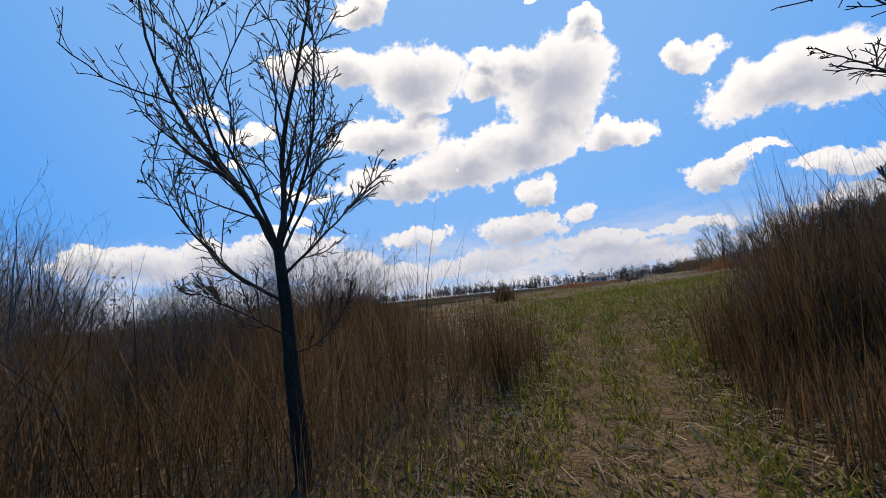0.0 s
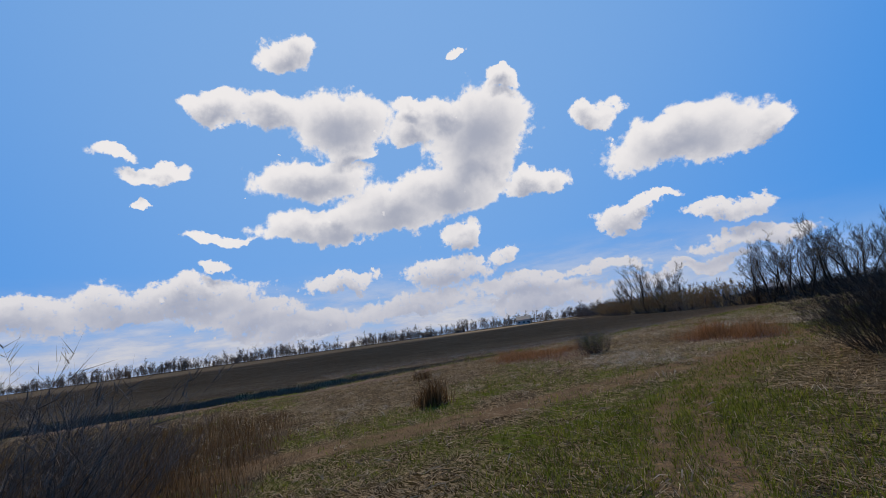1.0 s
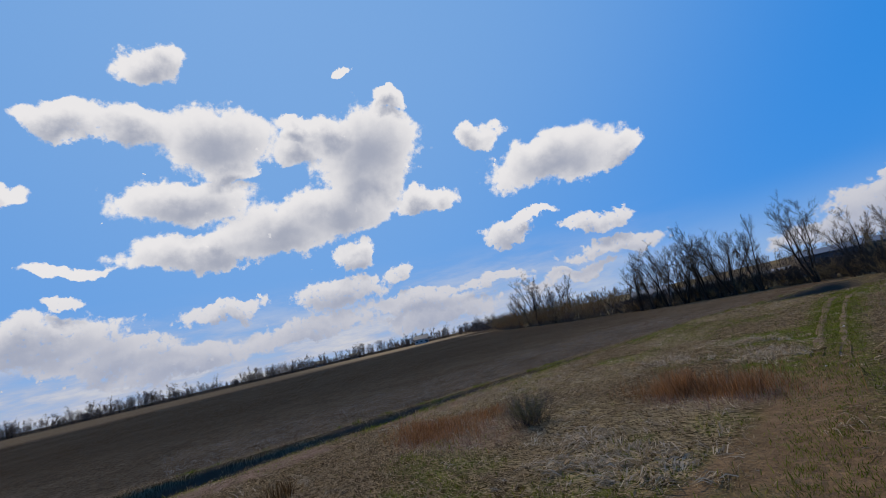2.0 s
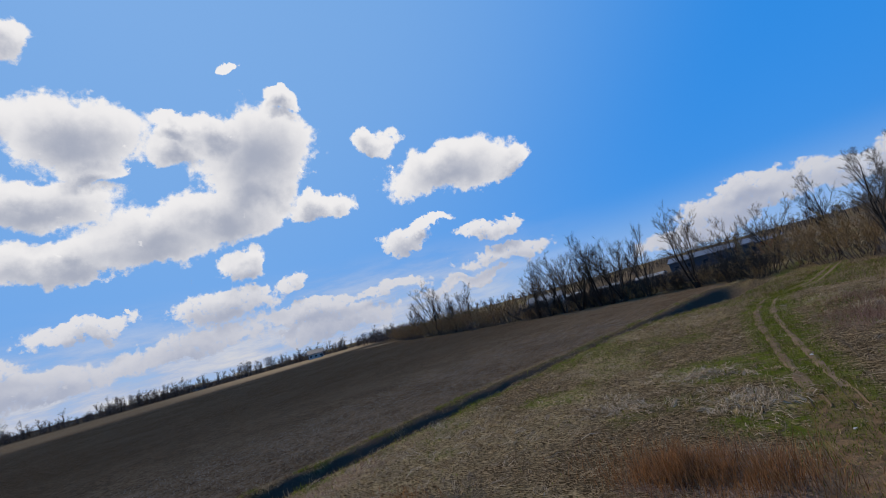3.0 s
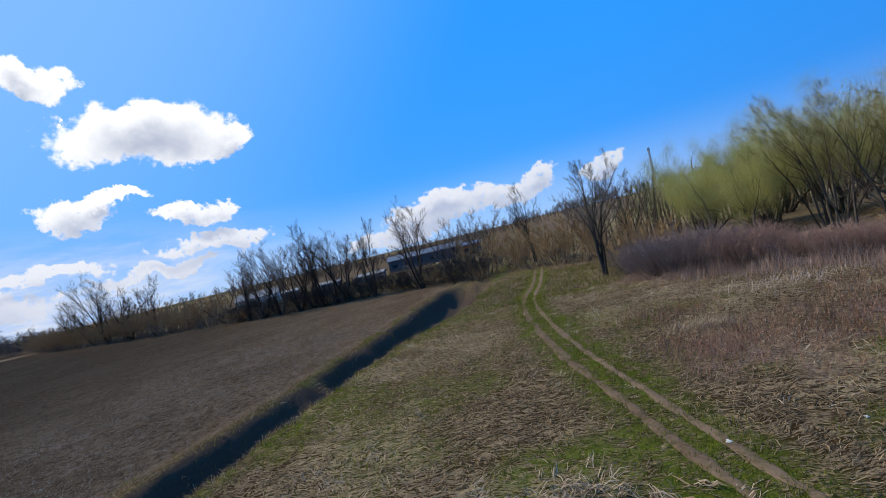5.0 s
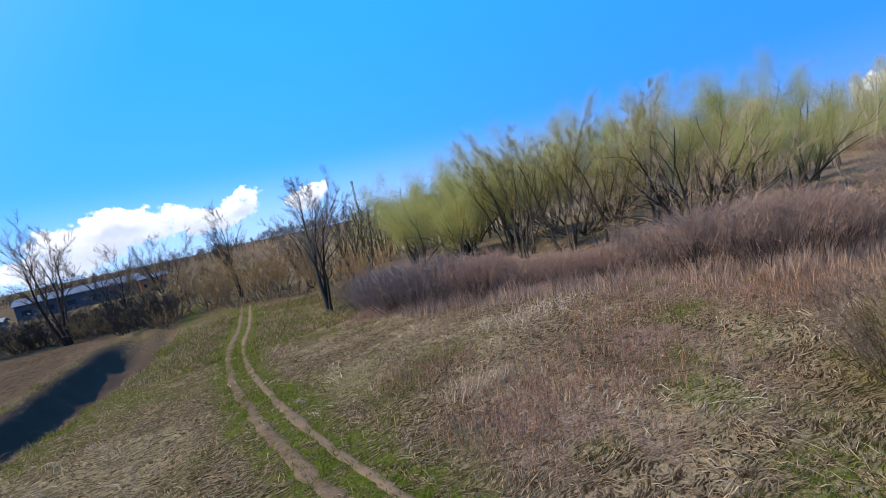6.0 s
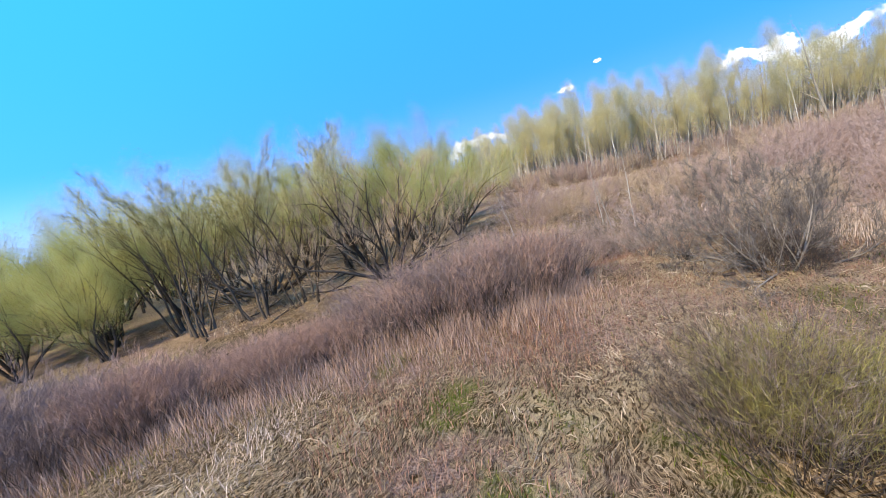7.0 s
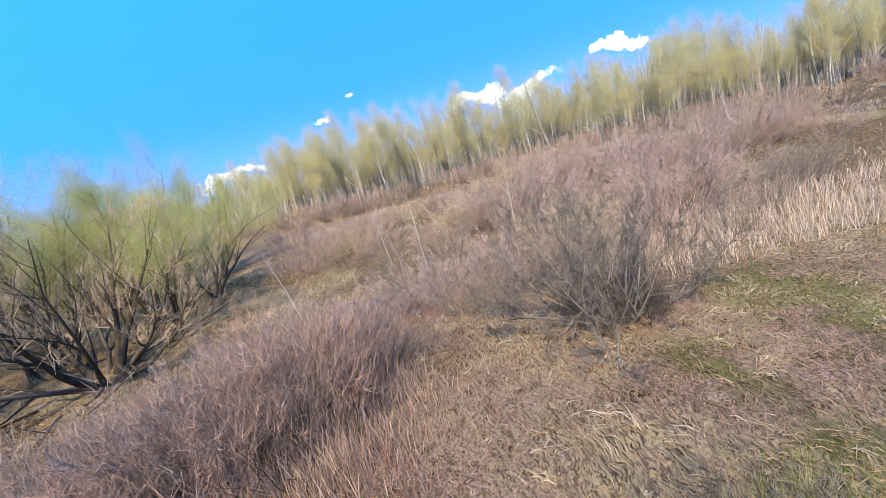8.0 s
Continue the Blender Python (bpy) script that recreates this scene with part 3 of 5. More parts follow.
track = tagged(new("road"), "twin wheel ruts of bare brown earth worn into the meadow", "dirt track", kind="structure")
for k, line in enumerate((LEFT_RUT, RIGHT_RUT)):
    line = line[line[:, 1] > 4]
    rut = new("rut", strip(line, (0.31, 0.25)[k], 0.042, "rut", DIRT, 11, s=k))
    rut.parent = track
water = new("water", strip(STREAM[(STREAM[:, 1] < 58) & (STREAM[:, 0] < 53)], 5.0, 0.0, "water", WATER))
wz = np.array([v.co for v in water.data.vertices])
wz[:, 2] = -2.05
water.data.vertices.foreach_set("co", wz.astype(np.float32).ravel())
tagged(water, "narrow dark stream winding below the willows", "stream", kind="structure")


# ---- growing things ----
def unit(v):
    return v / np.maximum(np.linalg.norm(v, axis=-1, keepdims=True), 1e-9)


def limbs(rng, start, heading, length, radius, steps, wander, rise, taper=0.35):
    """Branches grown at once: (count, steps + 1) points and radii."""
    p, d = np.array(start, float), unit(np.array(heading, float))
    pts, rad = [p.copy()], [radius.copy()]
    for k in range(steps):
        d = unit(d + rng.normal(0, wander, d.shape) + np.array((0, 0, rise)))
        p = p + d * (length / steps)[:, None]
        pts.append(p.copy())
        rad.append(radius * (1 - (1 - taper) * (k + 1) / steps))
    return np.stack(pts, 1), np.stack(rad, 1)


def shoots(rng, pts, rad, count, first, angle, ratio, thin):
    """Where the next order of branches leaves these: starts, headings, lengths, radii."""
    m, n = pts.shape[:2]
    f = (first + (1 - first) * (np.arange(count)[None] + rng.random((m, count))) / count) * (n - 1)
    k = np.minimum(f.astype(int), n - 2)
    r = np.arange(m)[:, None]
    a, b = pts[r, k], pts[r, k + 1]
    g = (f - k)[..., None]
    axis = unit(b - a)
    side = unit(np.cross(axis, rng.normal(size=axis.shape)))
    turn = np.radians(rng.normal(angle, angle * 0.25, (m, count)))[..., None]
    whole = np.linalg.norm(np.diff(pts, axis=1), axis=2).sum(1)[:, None]
    length = whole * ratio * (1.08 - 0.42 * f / (n - 1)) * rng.uniform(0.65, 1.2, (m, count))
    radius = (rad[r, k] * (1 - g[..., 0]) + rad[r, k + 1] * g[..., 0]) * thin
    return (a * (1 - g) + b * g).reshape(-1, 3), (axis * np.cos(turn) + side * np.sin(turn)).reshape(-1, 3), length.ravel(), radius.ravel()


def tubes(pts, rad, sides):
    """Corners and faces of round branches."""
    m, n = pts.shape[:2]
    axis = unit(np.gradient(pts, axis=1))
    u = unit(np.cross(axis, np.array((0.31, 0.87, 0.22))))
    v = np.cross(axis, u)
    ang = np.arange(sides) * 2 * np.pi / sides
    ring = u[:, :, None] * np.cos(ang)[:, None] + v[:, :, None] * np.sin(ang)[:, None]
    verts = (pts[:, :, None] + ring * rad[:, :, None, None]).reshape(-1, 3)
    i = np.arange(m * n * sides).reshape(m, n, sides)
    j = np.roll(i, -1, axis=2)
    return verts, np.stack([i[:, :-1], j[:, :-1], j[:, 1:], i[:, 1:]], -1).reshape(-1, 4)


def joined(pieces):
    verts, quads, base = [], [], 0
    for v, q in pieces:
        verts.append(v)
        quads.append(q + base)
        base += len(v)
    return np.concatenate(verts), np.concatenate(quads)


def leaf_cloud(rng, spots, size):
    """Small pointed leaves turned every way."""
    u = unit(rng.normal(size=spots.shape))
    v = unit(np.cross(u, rng.normal(size=spots.shape)))
    s = (size * rng.uniform(0.6, 1.5, len(spots)))[:, None]
    verts = np.stack([spots - u * s, spots + v * s * 0.8, spots + u * s], 1).reshape(-1, 3)
    return verts, np.arange(len(verts)).reshape(-1, 3)


def along(rng, pts, count, loose, low=0.2):
    """Random spots on and round branches."""
    m, n = pts.shape[:2]
    r, f = rng.integers(0, m, count), rng.random(count) * (n - 1)
    k = np.minimum(f.astype(int), n - 2)
    g = (f - k)[:, None]
    spots = pts[r, k] * (1 - g) + pts[r, k + 1] * g + rng.normal(0, loose, (count, 3))
    high = (spots[:, 2] - spots[:, 2].min()) / max(1e-6, np.ptp(spots[:, 2]))
    return spots[rng.random(count) < low + 1.1 * high]


def woody(seed, stems, height, radius, base, lean, rise, orders, leaves=0, leaf_size=0.08, loose=0.2, curve=0.10, thick=2, least=0.004, sprays=None, low=0.2, dome=False):
    """Meshes of a tree or shrub: its trunks and limbs, its twigs, the spots of its leaves.
    orders: for each further order (count, first, angle, ratio, thin, steps, wander, rise, sides)."""
    rng = np.random.default_rng(seed)
    turn = rng.random(stems) * 2 * np.pi if stems > 1 else np.zeros(1)
    if stems > 1:
        turn = np.arange(stems) * 2.4 + rng.normal(0, 0.4, stems)
    tilt = np.radians(lean) * (rng.uniform(0.35, 1.1, stems) if stems > 1 else np.ones(1))
    out = np.stack([np.cos(turn), np.sin(turn), np.zeros(stems)], 1)
    heading = out * np.sin(tilt)[:, None] + np.array((0, 0, 1)) * np.cos(tilt)[:, None]
    start = out * base * np.sqrt(rng.random(stems))[:, None] + np.array((0, 0, -0.25))
    length = height * (rng.uniform(0.75, 1.05, stems) if stems > 1 else np.ones(1))
    steps0 = 8 if stems < 12 else 4
    pts, rad = limbs(rng, start, heading, length, radius * rng.uniform(0.6, 1.0, stems), steps0, curve, rise, 0.10)
    rad[:, 0] *= 1.35
    stem_mesh, heavy, light = [tubes(pts[k:k + 1], rad[k:k + 1], 7) for k in range(stems)] if stems < 13 else [tubes(pts, rad, 3)], [], []
    for k, (count, first, angle, ratio, thin, steps, wander, up, sides) in enumerate(orders):
        s, d, l, r = shoots(rng, pts, rad, count, first, angle, ratio, thin)
        pts, rad = limbs(rng, s, d, l, np.maximum(r, least), steps, wander, up, 0.25)
        (heavy if k < thick - 1 else light).append(tubes(pts, rad, sides))
    green = leaf_cloud(rng, along(rng, pts, leaves, loose, low), leaf_size) if leaves else None
    crown = joined(light) if light else None
    if sprays:
        many, long, wide = sprays
        spots = along(rng, pts, many, 0.02)
        away = unit(spots) * 1.1 if dome else unit(spots * np.array((1, 1, 0))) * 0.5 + np.array((0, 0, 0.8))
        out_way = unit(rng.normal(0, 0.45, spots.shape) + away)
        side = unit(np.cross(out_way, rng.normal(size=spots.shape))) * wide * rng.uniform(0.6, 1.4, (len(spots), 1))
        tip = spots + out_way * long * rng.uniform(0.5, 1.3, (len(spots), 1))
        tris = np.stack([spots - side, spots + side, tip], 1).reshape(-1, 3)
        crown = (np.concatenate([crown[0], tris]), crown[1], np.arange(len(tris)).reshape(-1, 3) + len(crown[0]))
    return stem_mesh, joined(heavy) if heavy else None, crown, green


def plant(name, meshes, wood, twig, leaf, label, category, group=""):
    """A thing at the origin from woody()'s meshes, with trunk, twigs and leaves as parts."""
    root = tagged(new(name), label, category, group)
    shrub, crown = "shrub" in name or "bush" in name, None
    for part_name, data, mat in (*[("branchwork" if shrub else "trunk", stem, wood) for stem in meshes[0]], ("branchwork", meshes[1], wood), ("crown", meshes[2], twig), ("foliage", meshes[3], leaf)):
        if data is not None:
            ob = new(part_name, build_mesh(part_name, data[0], *((None, data[1]) if data[1].shape[1] == 3 else data[1:]), mat=mat, flat=part_name == "foliage"))
            ob.parent = crown if part_name == "foliage" and crown else root
            crown = ob if part_name == "crown" else crown
            if part_name != "trunk":
                tagged(ob, kind="stuff")
    return root


class Nursery:
    """Sets out copies of a few grown kinds; the first of each kind is the grown one itself."""

    def __init__(self, kinds):
        self.kinds, self.used, self.count = kinds, set(), 0

    def set_out(self, x, y, scale=1.0, turn=None, kind=None, label="", tall=1.0, sink=0.0):
        k = self.count % len(self.kinds) if kind is None else kind
        self.count += 1
        turn = (self.count * 137.5) % 360 if turn is None else turn
        m = pose(x, y, float(land(x, y)) - sink, 0, 0, turn) @ Matrix.Diagonal((scale, scale, scale * tall, 1))
        root = self.kinds[k]
        if k in self.used:
            root = copy_thing(root, m)
            root.matrix_basis = m
        else:
            self.used.add(k)
            root.matrix_basis = m
        return tagged(root, label)


SEED = np.random.default_rng(5)

# the young tree beside the start of the track, with last year's leaves
def forked_tree(seed, trunk, limb_rows):
    """Meshes of a slim tree: a trunk of that height and limbs given as height, lean to the side, lean back, length, radius."""
    rng = np.random.default_rng(seed)
    tp, tr = limbs(rng, np.array([(0.0, 0.0, -0.25)]), np.array([(0.0, 0.0, 1.0)]), np.array([trunk + 0.25]), np.array([0.105]), 8, 0.025, 0.02, 0.55)
    start, heading, length, radius = [], [], [], []
    for h, out, back, long, thick in limb_rows:
        f = min(7.99, (h + 0.25) / (trunk + 0.25) * 8)
        k = int(f)
        start.append(tp[0, k] * (1 - f + k) + tp[0, k + 1] * (f - k))
        s, q = radians(out), radians(back)
        heading.append((math.sin(s), math.cos(s) * math.sin(q), math.cos(s) * math.cos(q)))
        length.append(long)
        radius.append(thick)
    p1, r1 = limbs(rng, np.array(start), np.array(heading), np.array(length), np.array(radius), 10, 0.10, 0.055, 0.2)
    p2, r2 = limbs(rng, *shoots(rng, p1, r1, 10, 0.14, 36, 0.42, 0.55), 7, 0.12, 0.09, 0.3)
    p3, r3 = limbs(rng, *shoots(rng, p2, r2, 6, 0.12, 38, 0.44, 0.65), 3, 0.16, 0.08, 0.4)
    r3 = np.maximum(r3, 0.0055)
    p4, r4 = limbs(rng, *shoots(rng, p3, r3, 2, 0.3, 38, 0.5, 0.8), 2, 0.16, 0.06, 0.5)
    r4 = np.maximum(r4, 0.0045)
    leaves = leaf_cloud(rng, along(rng, p3, 520, 0.015), 0.032)
    return [tubes(tp, tr, 10)], joined([tubes(p1, r1, 7), tubes(p2, np.maximum(r2, 0.007), 5)]), joined([tubes(p3, r3, 3), tubes(p4, r4, 3)]), leaves


young = forked_tree(14, 2.7, [(2.66, 12, 6, 3.3, 0.040), (2.64, -17, -8, 3.7, 0.040), (2.0, -60, 10, 2.3, 0.024), (2.3, 62, -14, 1.5, 0.020), (2.66, -4, 34, 3.0, 0.028),
                              (1.6, -66, -20, 1.3, 0.014), (2.6, 28, -30, 2.6, 0.024), (2.55, -34, 22, 3.0, 0.028), (1.4, 62, 25, 0.9, 0.012), (2.62, -10, -30, 2.8, 0.024), (2.5, 20, 28, 2.4, 0.020)])
young_kinds = Nursery([plant("young_tree", young, BARK, TWIG_DARK, LEAF_DRY, "slender bare young tree with a few withered leaves", "tree")])
young_kinds.set_out(29.23, -32.07, 1.0, 80)
young_kinds.set_out(32.4, -26.9, 1.05, 170)

# bare shrubs
def shrub_kind(name, seed, wood, twig, label, height=2.2, stems=46, base=0.5, lean=38, twigs=7, ratio=0.42, rise=0.05, radius=0.016, fine=3, sprays=(900, 0.4, 0.005), dome=False):
    orders = [(twigs, 0.25, 26, ratio, 0.75, 2, 0.12, rise, 3), (fine, 0.3, 28, 0.55, 0.8, 1, 0.1, rise, 3)]
    return plant(name, woody(seed, stems, height, radius, base, lean, rise, orders, thick=1, sprays=sprays, dome=dome), wood, twig, None, label, "shrub", name + " thicket")


RED = Nursery([shrub_kind("dogwood_shrub", 20 + k, TWIG_DARK, (TWIG_RED, TWIG_RED, TWIG_PLUM)[k], "dense leafless shrub of thin red-brown stems on the stream bank", 2.3, 42, 1.1, (26, 36, 44)[k], 4, 0.45, 0.05, 0.022, 2, (2600, 0.42, 0.0048)) for k in range(3)])
FARRED = Nursery([shrub_kind("thicket_shrub", 25 + k, (TWIG_RED, TWIG_RED, TWIG_BROWN, TWIG_GREY)[k], (TWIG_DUSK, TWIG_MAUVE, TWIG_SAND, TWIG_ASH)[k], ("domed leafless purple-grey thicket shrub below the birch wood", "domed leafless red-brown thicket shrub below the birch wood", "rounded ochre thicket shrub below the birch wood", "dark grey thicket shrub below the birch wood")[k], 2.4, 34, 0.9, (74, 70, 66, 62)[k], 5, 0.42, 0.10, 0.022, 3, (4200, 0.26, 0.0055), True) for k in range(4)])
GREY = Nursery([shrub_kind("grey_shrub", 30 + k, BARK_GREY, TWIG_GREY, "bare grey willow shrub standing in dry grass", 3.0, 36, 0.5, 46, 7, 0.4, 0.06, 0.022, 2) for k in range(2)])
BROWN = Nursery([shrub_kind("brown_willow_shrub", 35, TWIG_DARK, TWIG_BROWN, "many-stemmed bare brown willow shrub", 2.9, 46, 0.9, 48, 5, 0.42, 0.08, 0.021, 2, (1700, 0.42, 0.006)), shrub_kind("brown_willow_shrub", 36, TWIG_DARK, TWIG_OLIVE, "willow shrub with yellowish-green twigs", 2.3, 50, 0.6, 36, 6, 0.42, 0.08, 0.019, 2, (1700, 0.36, 0.006)), shrub_kind("brown_willow_shrub", 37, TWIG_DARK, TWIG_DARK, "dark dense bare willow shrub", 2.9, 50, 0.9, 50, 5, 0.42, 0.07, 0.018, 2, (3000, 0.45, 0.007))])
HEDGE = Nursery([shrub_kind("hedge_bush", 45 + k, TWIG_DARK, TWIG_DARK, "dark bare bush in the hedge at the field's end", 4.2, 20, 1.3, 42, 4, 0.5, 0.06, 0.06, 2, (2600, 0.7, 0.014)) for k in range(3)])
OCHRE = Nursery([shrub_kind("ochre_shrub", 50 + k, TWIG_BROWN, TWIG_OCHRE, "rounded ochre-brown shrub at the edge of the field", 3.6, 18, 1.2, 44, 4, 0.5, 0.06, 0.05, 2, (2600, 0.55, 0.012)) for k in range(3)])

for x, y, s in ((14.2, -32.6, 1.2), (15.4, -35.6, 0.9), (15.6, -33.6, 1.1), (11.2, -31.6, 0.6), (12.4, -34.2, 0.9), (8.6, -31.6, 0.75), (5.5, -33.6, 0.8), (13.6, -31.8, 0.8)):
    BROWN.set_out(x, y, s, kind=0, label="domed bare willow bush above a bed of brown weeds")
for x, y, s in ((13.8, -6.6, 0.95), (14.4, -7.4, 1.0), (15.4, -7.6, 1.05), (15.2, -6.2, 1.1), (16.8, -5.8, 1.15), (17.0, -7.6, 1.1), (18.4, -7.6, 1.0), (12.9, -6.0, 0.7)):
    BROWN.set_out(x, y, s, kind=2, label="dark bare willow bush arching over the grass track")
for x, y, s in ((8, -43, 1.2), (3, -41, 1.3), (12, -46, 1.2), (-3, -43, 1.35), (6, -49, 1.4), (14, -51, 1.3), (-9, -47, 1.4), (0, -51, 1.5), (-14, -41, 1.3)):
    GREY.set_out(x, y, s, label="tall grey scrub bush behind the brown weeds")
for k in range(22):
    x, y = SEED.uniform(18, 32), SEED.uniform(-44, -34.5)
    BROWN.set_out(x, y, SEED.uniform(0.45, 0.75), kind=0, label="small dark bush among tall brown weeds")
STEMS = Nursery([plant("scrub_sapling_shrub", woody(57 + k, 11, 4.6, 0.028, 1.1, 13, 0.02, [(7, 0.35, 30, 0.26, 0.6, 3, 0.10, 0.10, 3), (3, 0.3, 34, 0.5, 0.7, 2, 0.1, 0.05, 3)], thick=1), BARK_GREY, TWIG_GREY, None, "clump of slim upright grey saplings behind brown weeds", "shrub", "scrub saplings") for k in range(2)])
chance = np.random.default_rng(58)
for k in range(24):
    along_row = chance.uniform(0, 1)
    STEMS.set_out(24.5 - 15 * along_row + chance.normal(0, 0.8), -37.0 - 7.5 * along_row - chance.uniform(0, 5), chance.uniform(0.75, 1.15))
for k in range(8):
    BROWN.set_out(SEED.uniform(26.5, 33), SEED.uniform(-24.5, -20), SEED.uniform(0.5, 0.75), kind=0, label="dark bush in the weeds beside the track")
BROWN.set_out(-3.3, -6.6, 0.62, kind=1, label="yellowish-green willow tussock in straw-coloured grass", tall=1.0)
for x, y, s in ((-4.0, -6.0, 0.5), (-2.9, -6.3, 0.45), (-3.6, -7.1, 0.42)):
    BROWN.set_out(x, y, s, kind=0, label="low bushy willow clump with brown twigs in dry grass", tall=1.1)
for x, y, s, k in ((16.2, 11.4, 1.0, 0), (17.6, 10.2, 0.95, 0), (17.0, 12.6, 0.85, 0), (18.8, 11.0, 0.95, 0), (16.7, 10.7, 1.1, 1), (17.7, 11.3, 1.05, 1), (17.0, 11.6, 1.0, 1), (18.3, 10.4, 1.0, 1), (17.9, 12.2, 0.9, 2), (18.9, 12.0, 0.95, 1), (16.0, 10.4, 0.9, 1)):
    BROWN.set_out(x, y, s, None, k)
for x, y, s in ((16.5, 10.9, 0.75), (17.3, 10.6, 0.7), (18.0, 11.6, 0.8)):
    GREY.set_out(x, y, s, label="pale grey stems among yellowish willow twigs")

# the red-brown belt above the stream, and the thickets beyond it
edge = curve_through([(11.4, 46), (12.2, 42), (13.2, 37.2), (16.2, 33.2), (18.8, 30.6), (22.3, 26.0), (25.0, 22.0), (28.2, 19.0), (31.6, 17.8)], 0.5)
BELT = 0
while BELT < 125:
    ex, ey = edge[SEED.integers(len(edge))]
    x, y = np.array((ex, ey)) + SEED.normal(0, 0.3, 2) + np.array((0.70, 0.71)) * SEED.uniform(0.7, float(np.interp(ey, (18, 24, 26, 28, 34, 45), (10.5, 10.0, 7.0, 3.0, 3.5, 5.0))))
    if float(distance_to(STREAM, x, y)) < 3.4 or y < 17.6 or (x > 34 and y < 26) or (y > 33.5 and x > 21):
        continue
    BELT += 1
    RED.set_out(x, y, kind=2 if SEED.random() < np.interp(ey, (24, 30, 34, 36), (0.85, 0.1, 0.1, 0.9)) else BELT % 2, scale=(SEED.uniform(0.8, 1.05) + 0.45 * float(rough_noise(np.array(x), np.array(y), 5, 71))) * float(np.interp(ey, (18, 21, 24, 26.5, 32, 35), (1.15, 1.3, 1.3, 0.7, 0.75, 1.2))))
PURPLE = 0
while PURPLE < 150:
    x, y = SEED.uniform(34, 88), SEED.uniform(-48, 22)
    s, clear_line = float(distance_to(STREAM, x, y)), y + 1.05 * (x - 34)
    if s < 4.0 or clear_line < (-10 if x > 43 else 3) + 6 * rough_noise(np.array(x), np.array(y), 9, 79) or np.hypot(x - 57, (y - 20) / 0.75) < 9.5 or np.hypot(x - 31, y - 8.5) < 5.0 or np.hypot((x - 60) / 9, (y + 37) / 5.5) < 1 or (x < 40 and y > 11) or rough_noise(np.array(x), np.array(y), 6, 77) < 0.42:
        continue
    PURPLE += 1
    tint = float(rough_noise(np.array(x), np.array(y), 14, 73, 2)) + SEED.normal(0, 0.07)
    FARRED.set_out(x, y, SEED.uniform(1.0, 2.0), kind=3 if SEED.random() < 0.07 else 2 if tint > 0.66 else 1 if tint > 0.52 else 0, tall=0.92)
for k in range(16):
    FARRED.set_out(SEED.uniform(64, 86), SEED.uniform(17, 33), SEED.uniform(1.1, 1.8), kind=k % 3, label="domed pinkish thicket shrub beyond the stream")
for x, y, s in ((39.0, -6.5, 0.9), (42.0, -12.5, 1.0), (41, -9.5, 0.9), (36.8, -2.6, 0.8), (45, -14, 1.0), (34.0, 12.0, 0.8), (36.0, 13.6, 0.8)):
    GREY.set_out(x, y, s, label="bare grey shrub among reddish thickets")

# the spreading grey tree
grey_orders = [(8, 0.12, 40, 0.5, 0.55, 5, 0.14, 0.05, 4), (8, 0.12, 42, 0.45, 0.6, 3, 0.15, 0.04, 3), (7, 0.15, 40, 0.5, 0.75, 2, 0.15, 0.04, 3)]
spreading = Nursery([plant("grey_tree", woody(61, 12, 5.4, 0.08, 0.6, 84, 0.10, grey_orders, thick=2, least=0.012, sprays=(22000, 0.32, 0.0062)), BARK_SILVER, TWIG_ASH, None, "low spreading bare grey tree with many crooked limbs", "tree")])
spreading.set_out(30.6, 7.9, 0.95, 20, tall=1.15)
GREY.set_out(34.4, 6.4, 1.1, 200)
for x, y, s in ((29.7, 7.2, 0.5), (30.3, 8.9, 0.55), (31.6, 6.9, 0.6), (31.9, 8.8, 0.6)):
    BROWN.set_out(x, y, s, kind=2, label="small dark bush below the spreading grey tree")

# willows along the stream
upright_orders = [(9, 0.35, 25, 0.36, 0.5, 6, 0.11, 0.08, 5), (7, 0.25, 30, 0.42, 0.5, 4, 0.14, 0.07, 3), (5, 0.2, 34, 0.5, 0.6, 2, 0.14, 0.04, 3)]
light_orders = [(7, 0.2, 34, 0.42, 0.5, 4, 0.10, 0.07, 4), (6, 0.2, 36, 0.45, 0.5, 2, 0.13, 0.05, 3)]
willow_text = "many-stemmed willow with fresh yellow-green leaves beside the stream"
WILLOW = Nursery([
    plant("willow", woody(71, 12, 11.5, 0.29, 1.0, 82, 0.15, [(9, 0.2, 40, 0.44, 0.55, 6, 0.14, 0.08, 5), (6, 0.2, 38, 0.46, 0.55, 3, 0.15, 0.07, 3), (4, 0.2, 36, 0.5, 0.6, 2, 0.14, 0.04, 3)], 300000, 0.034, 0.45, low=-0.72, curve=0.14, least=0.012, sprays=(12000, 0.7, 0.007)), BARK_WILLOW, TWIG_SAND, LEAF_OLIVE, willow_text, "tree", "stream willows"),
    plant("willow", woody(72, 6, 15.0, 0.20, 1.7, 17, 0.025, upright_orders, 190000, 0.034, 0.45, low=-0.4, curve=0.13, least=0.012, sprays=(12000, 0.7, 0.007)), BARK_WILLOW, TWIG_OLIVE, LEAF_OLIVE, willow_text, "tree", "stream willows"),
    plant("willow", woody(73, 6, 13.0, 0.22, 0.9, 46, 0.07, light_orders, 90000, 0.045, 0.6, curve=0.15, least=0.015, low=0.5), BARK_WILLOW, TWIG_OCHRE, LEAF_WILLOW, willow_text, "tree", "stream willows")])
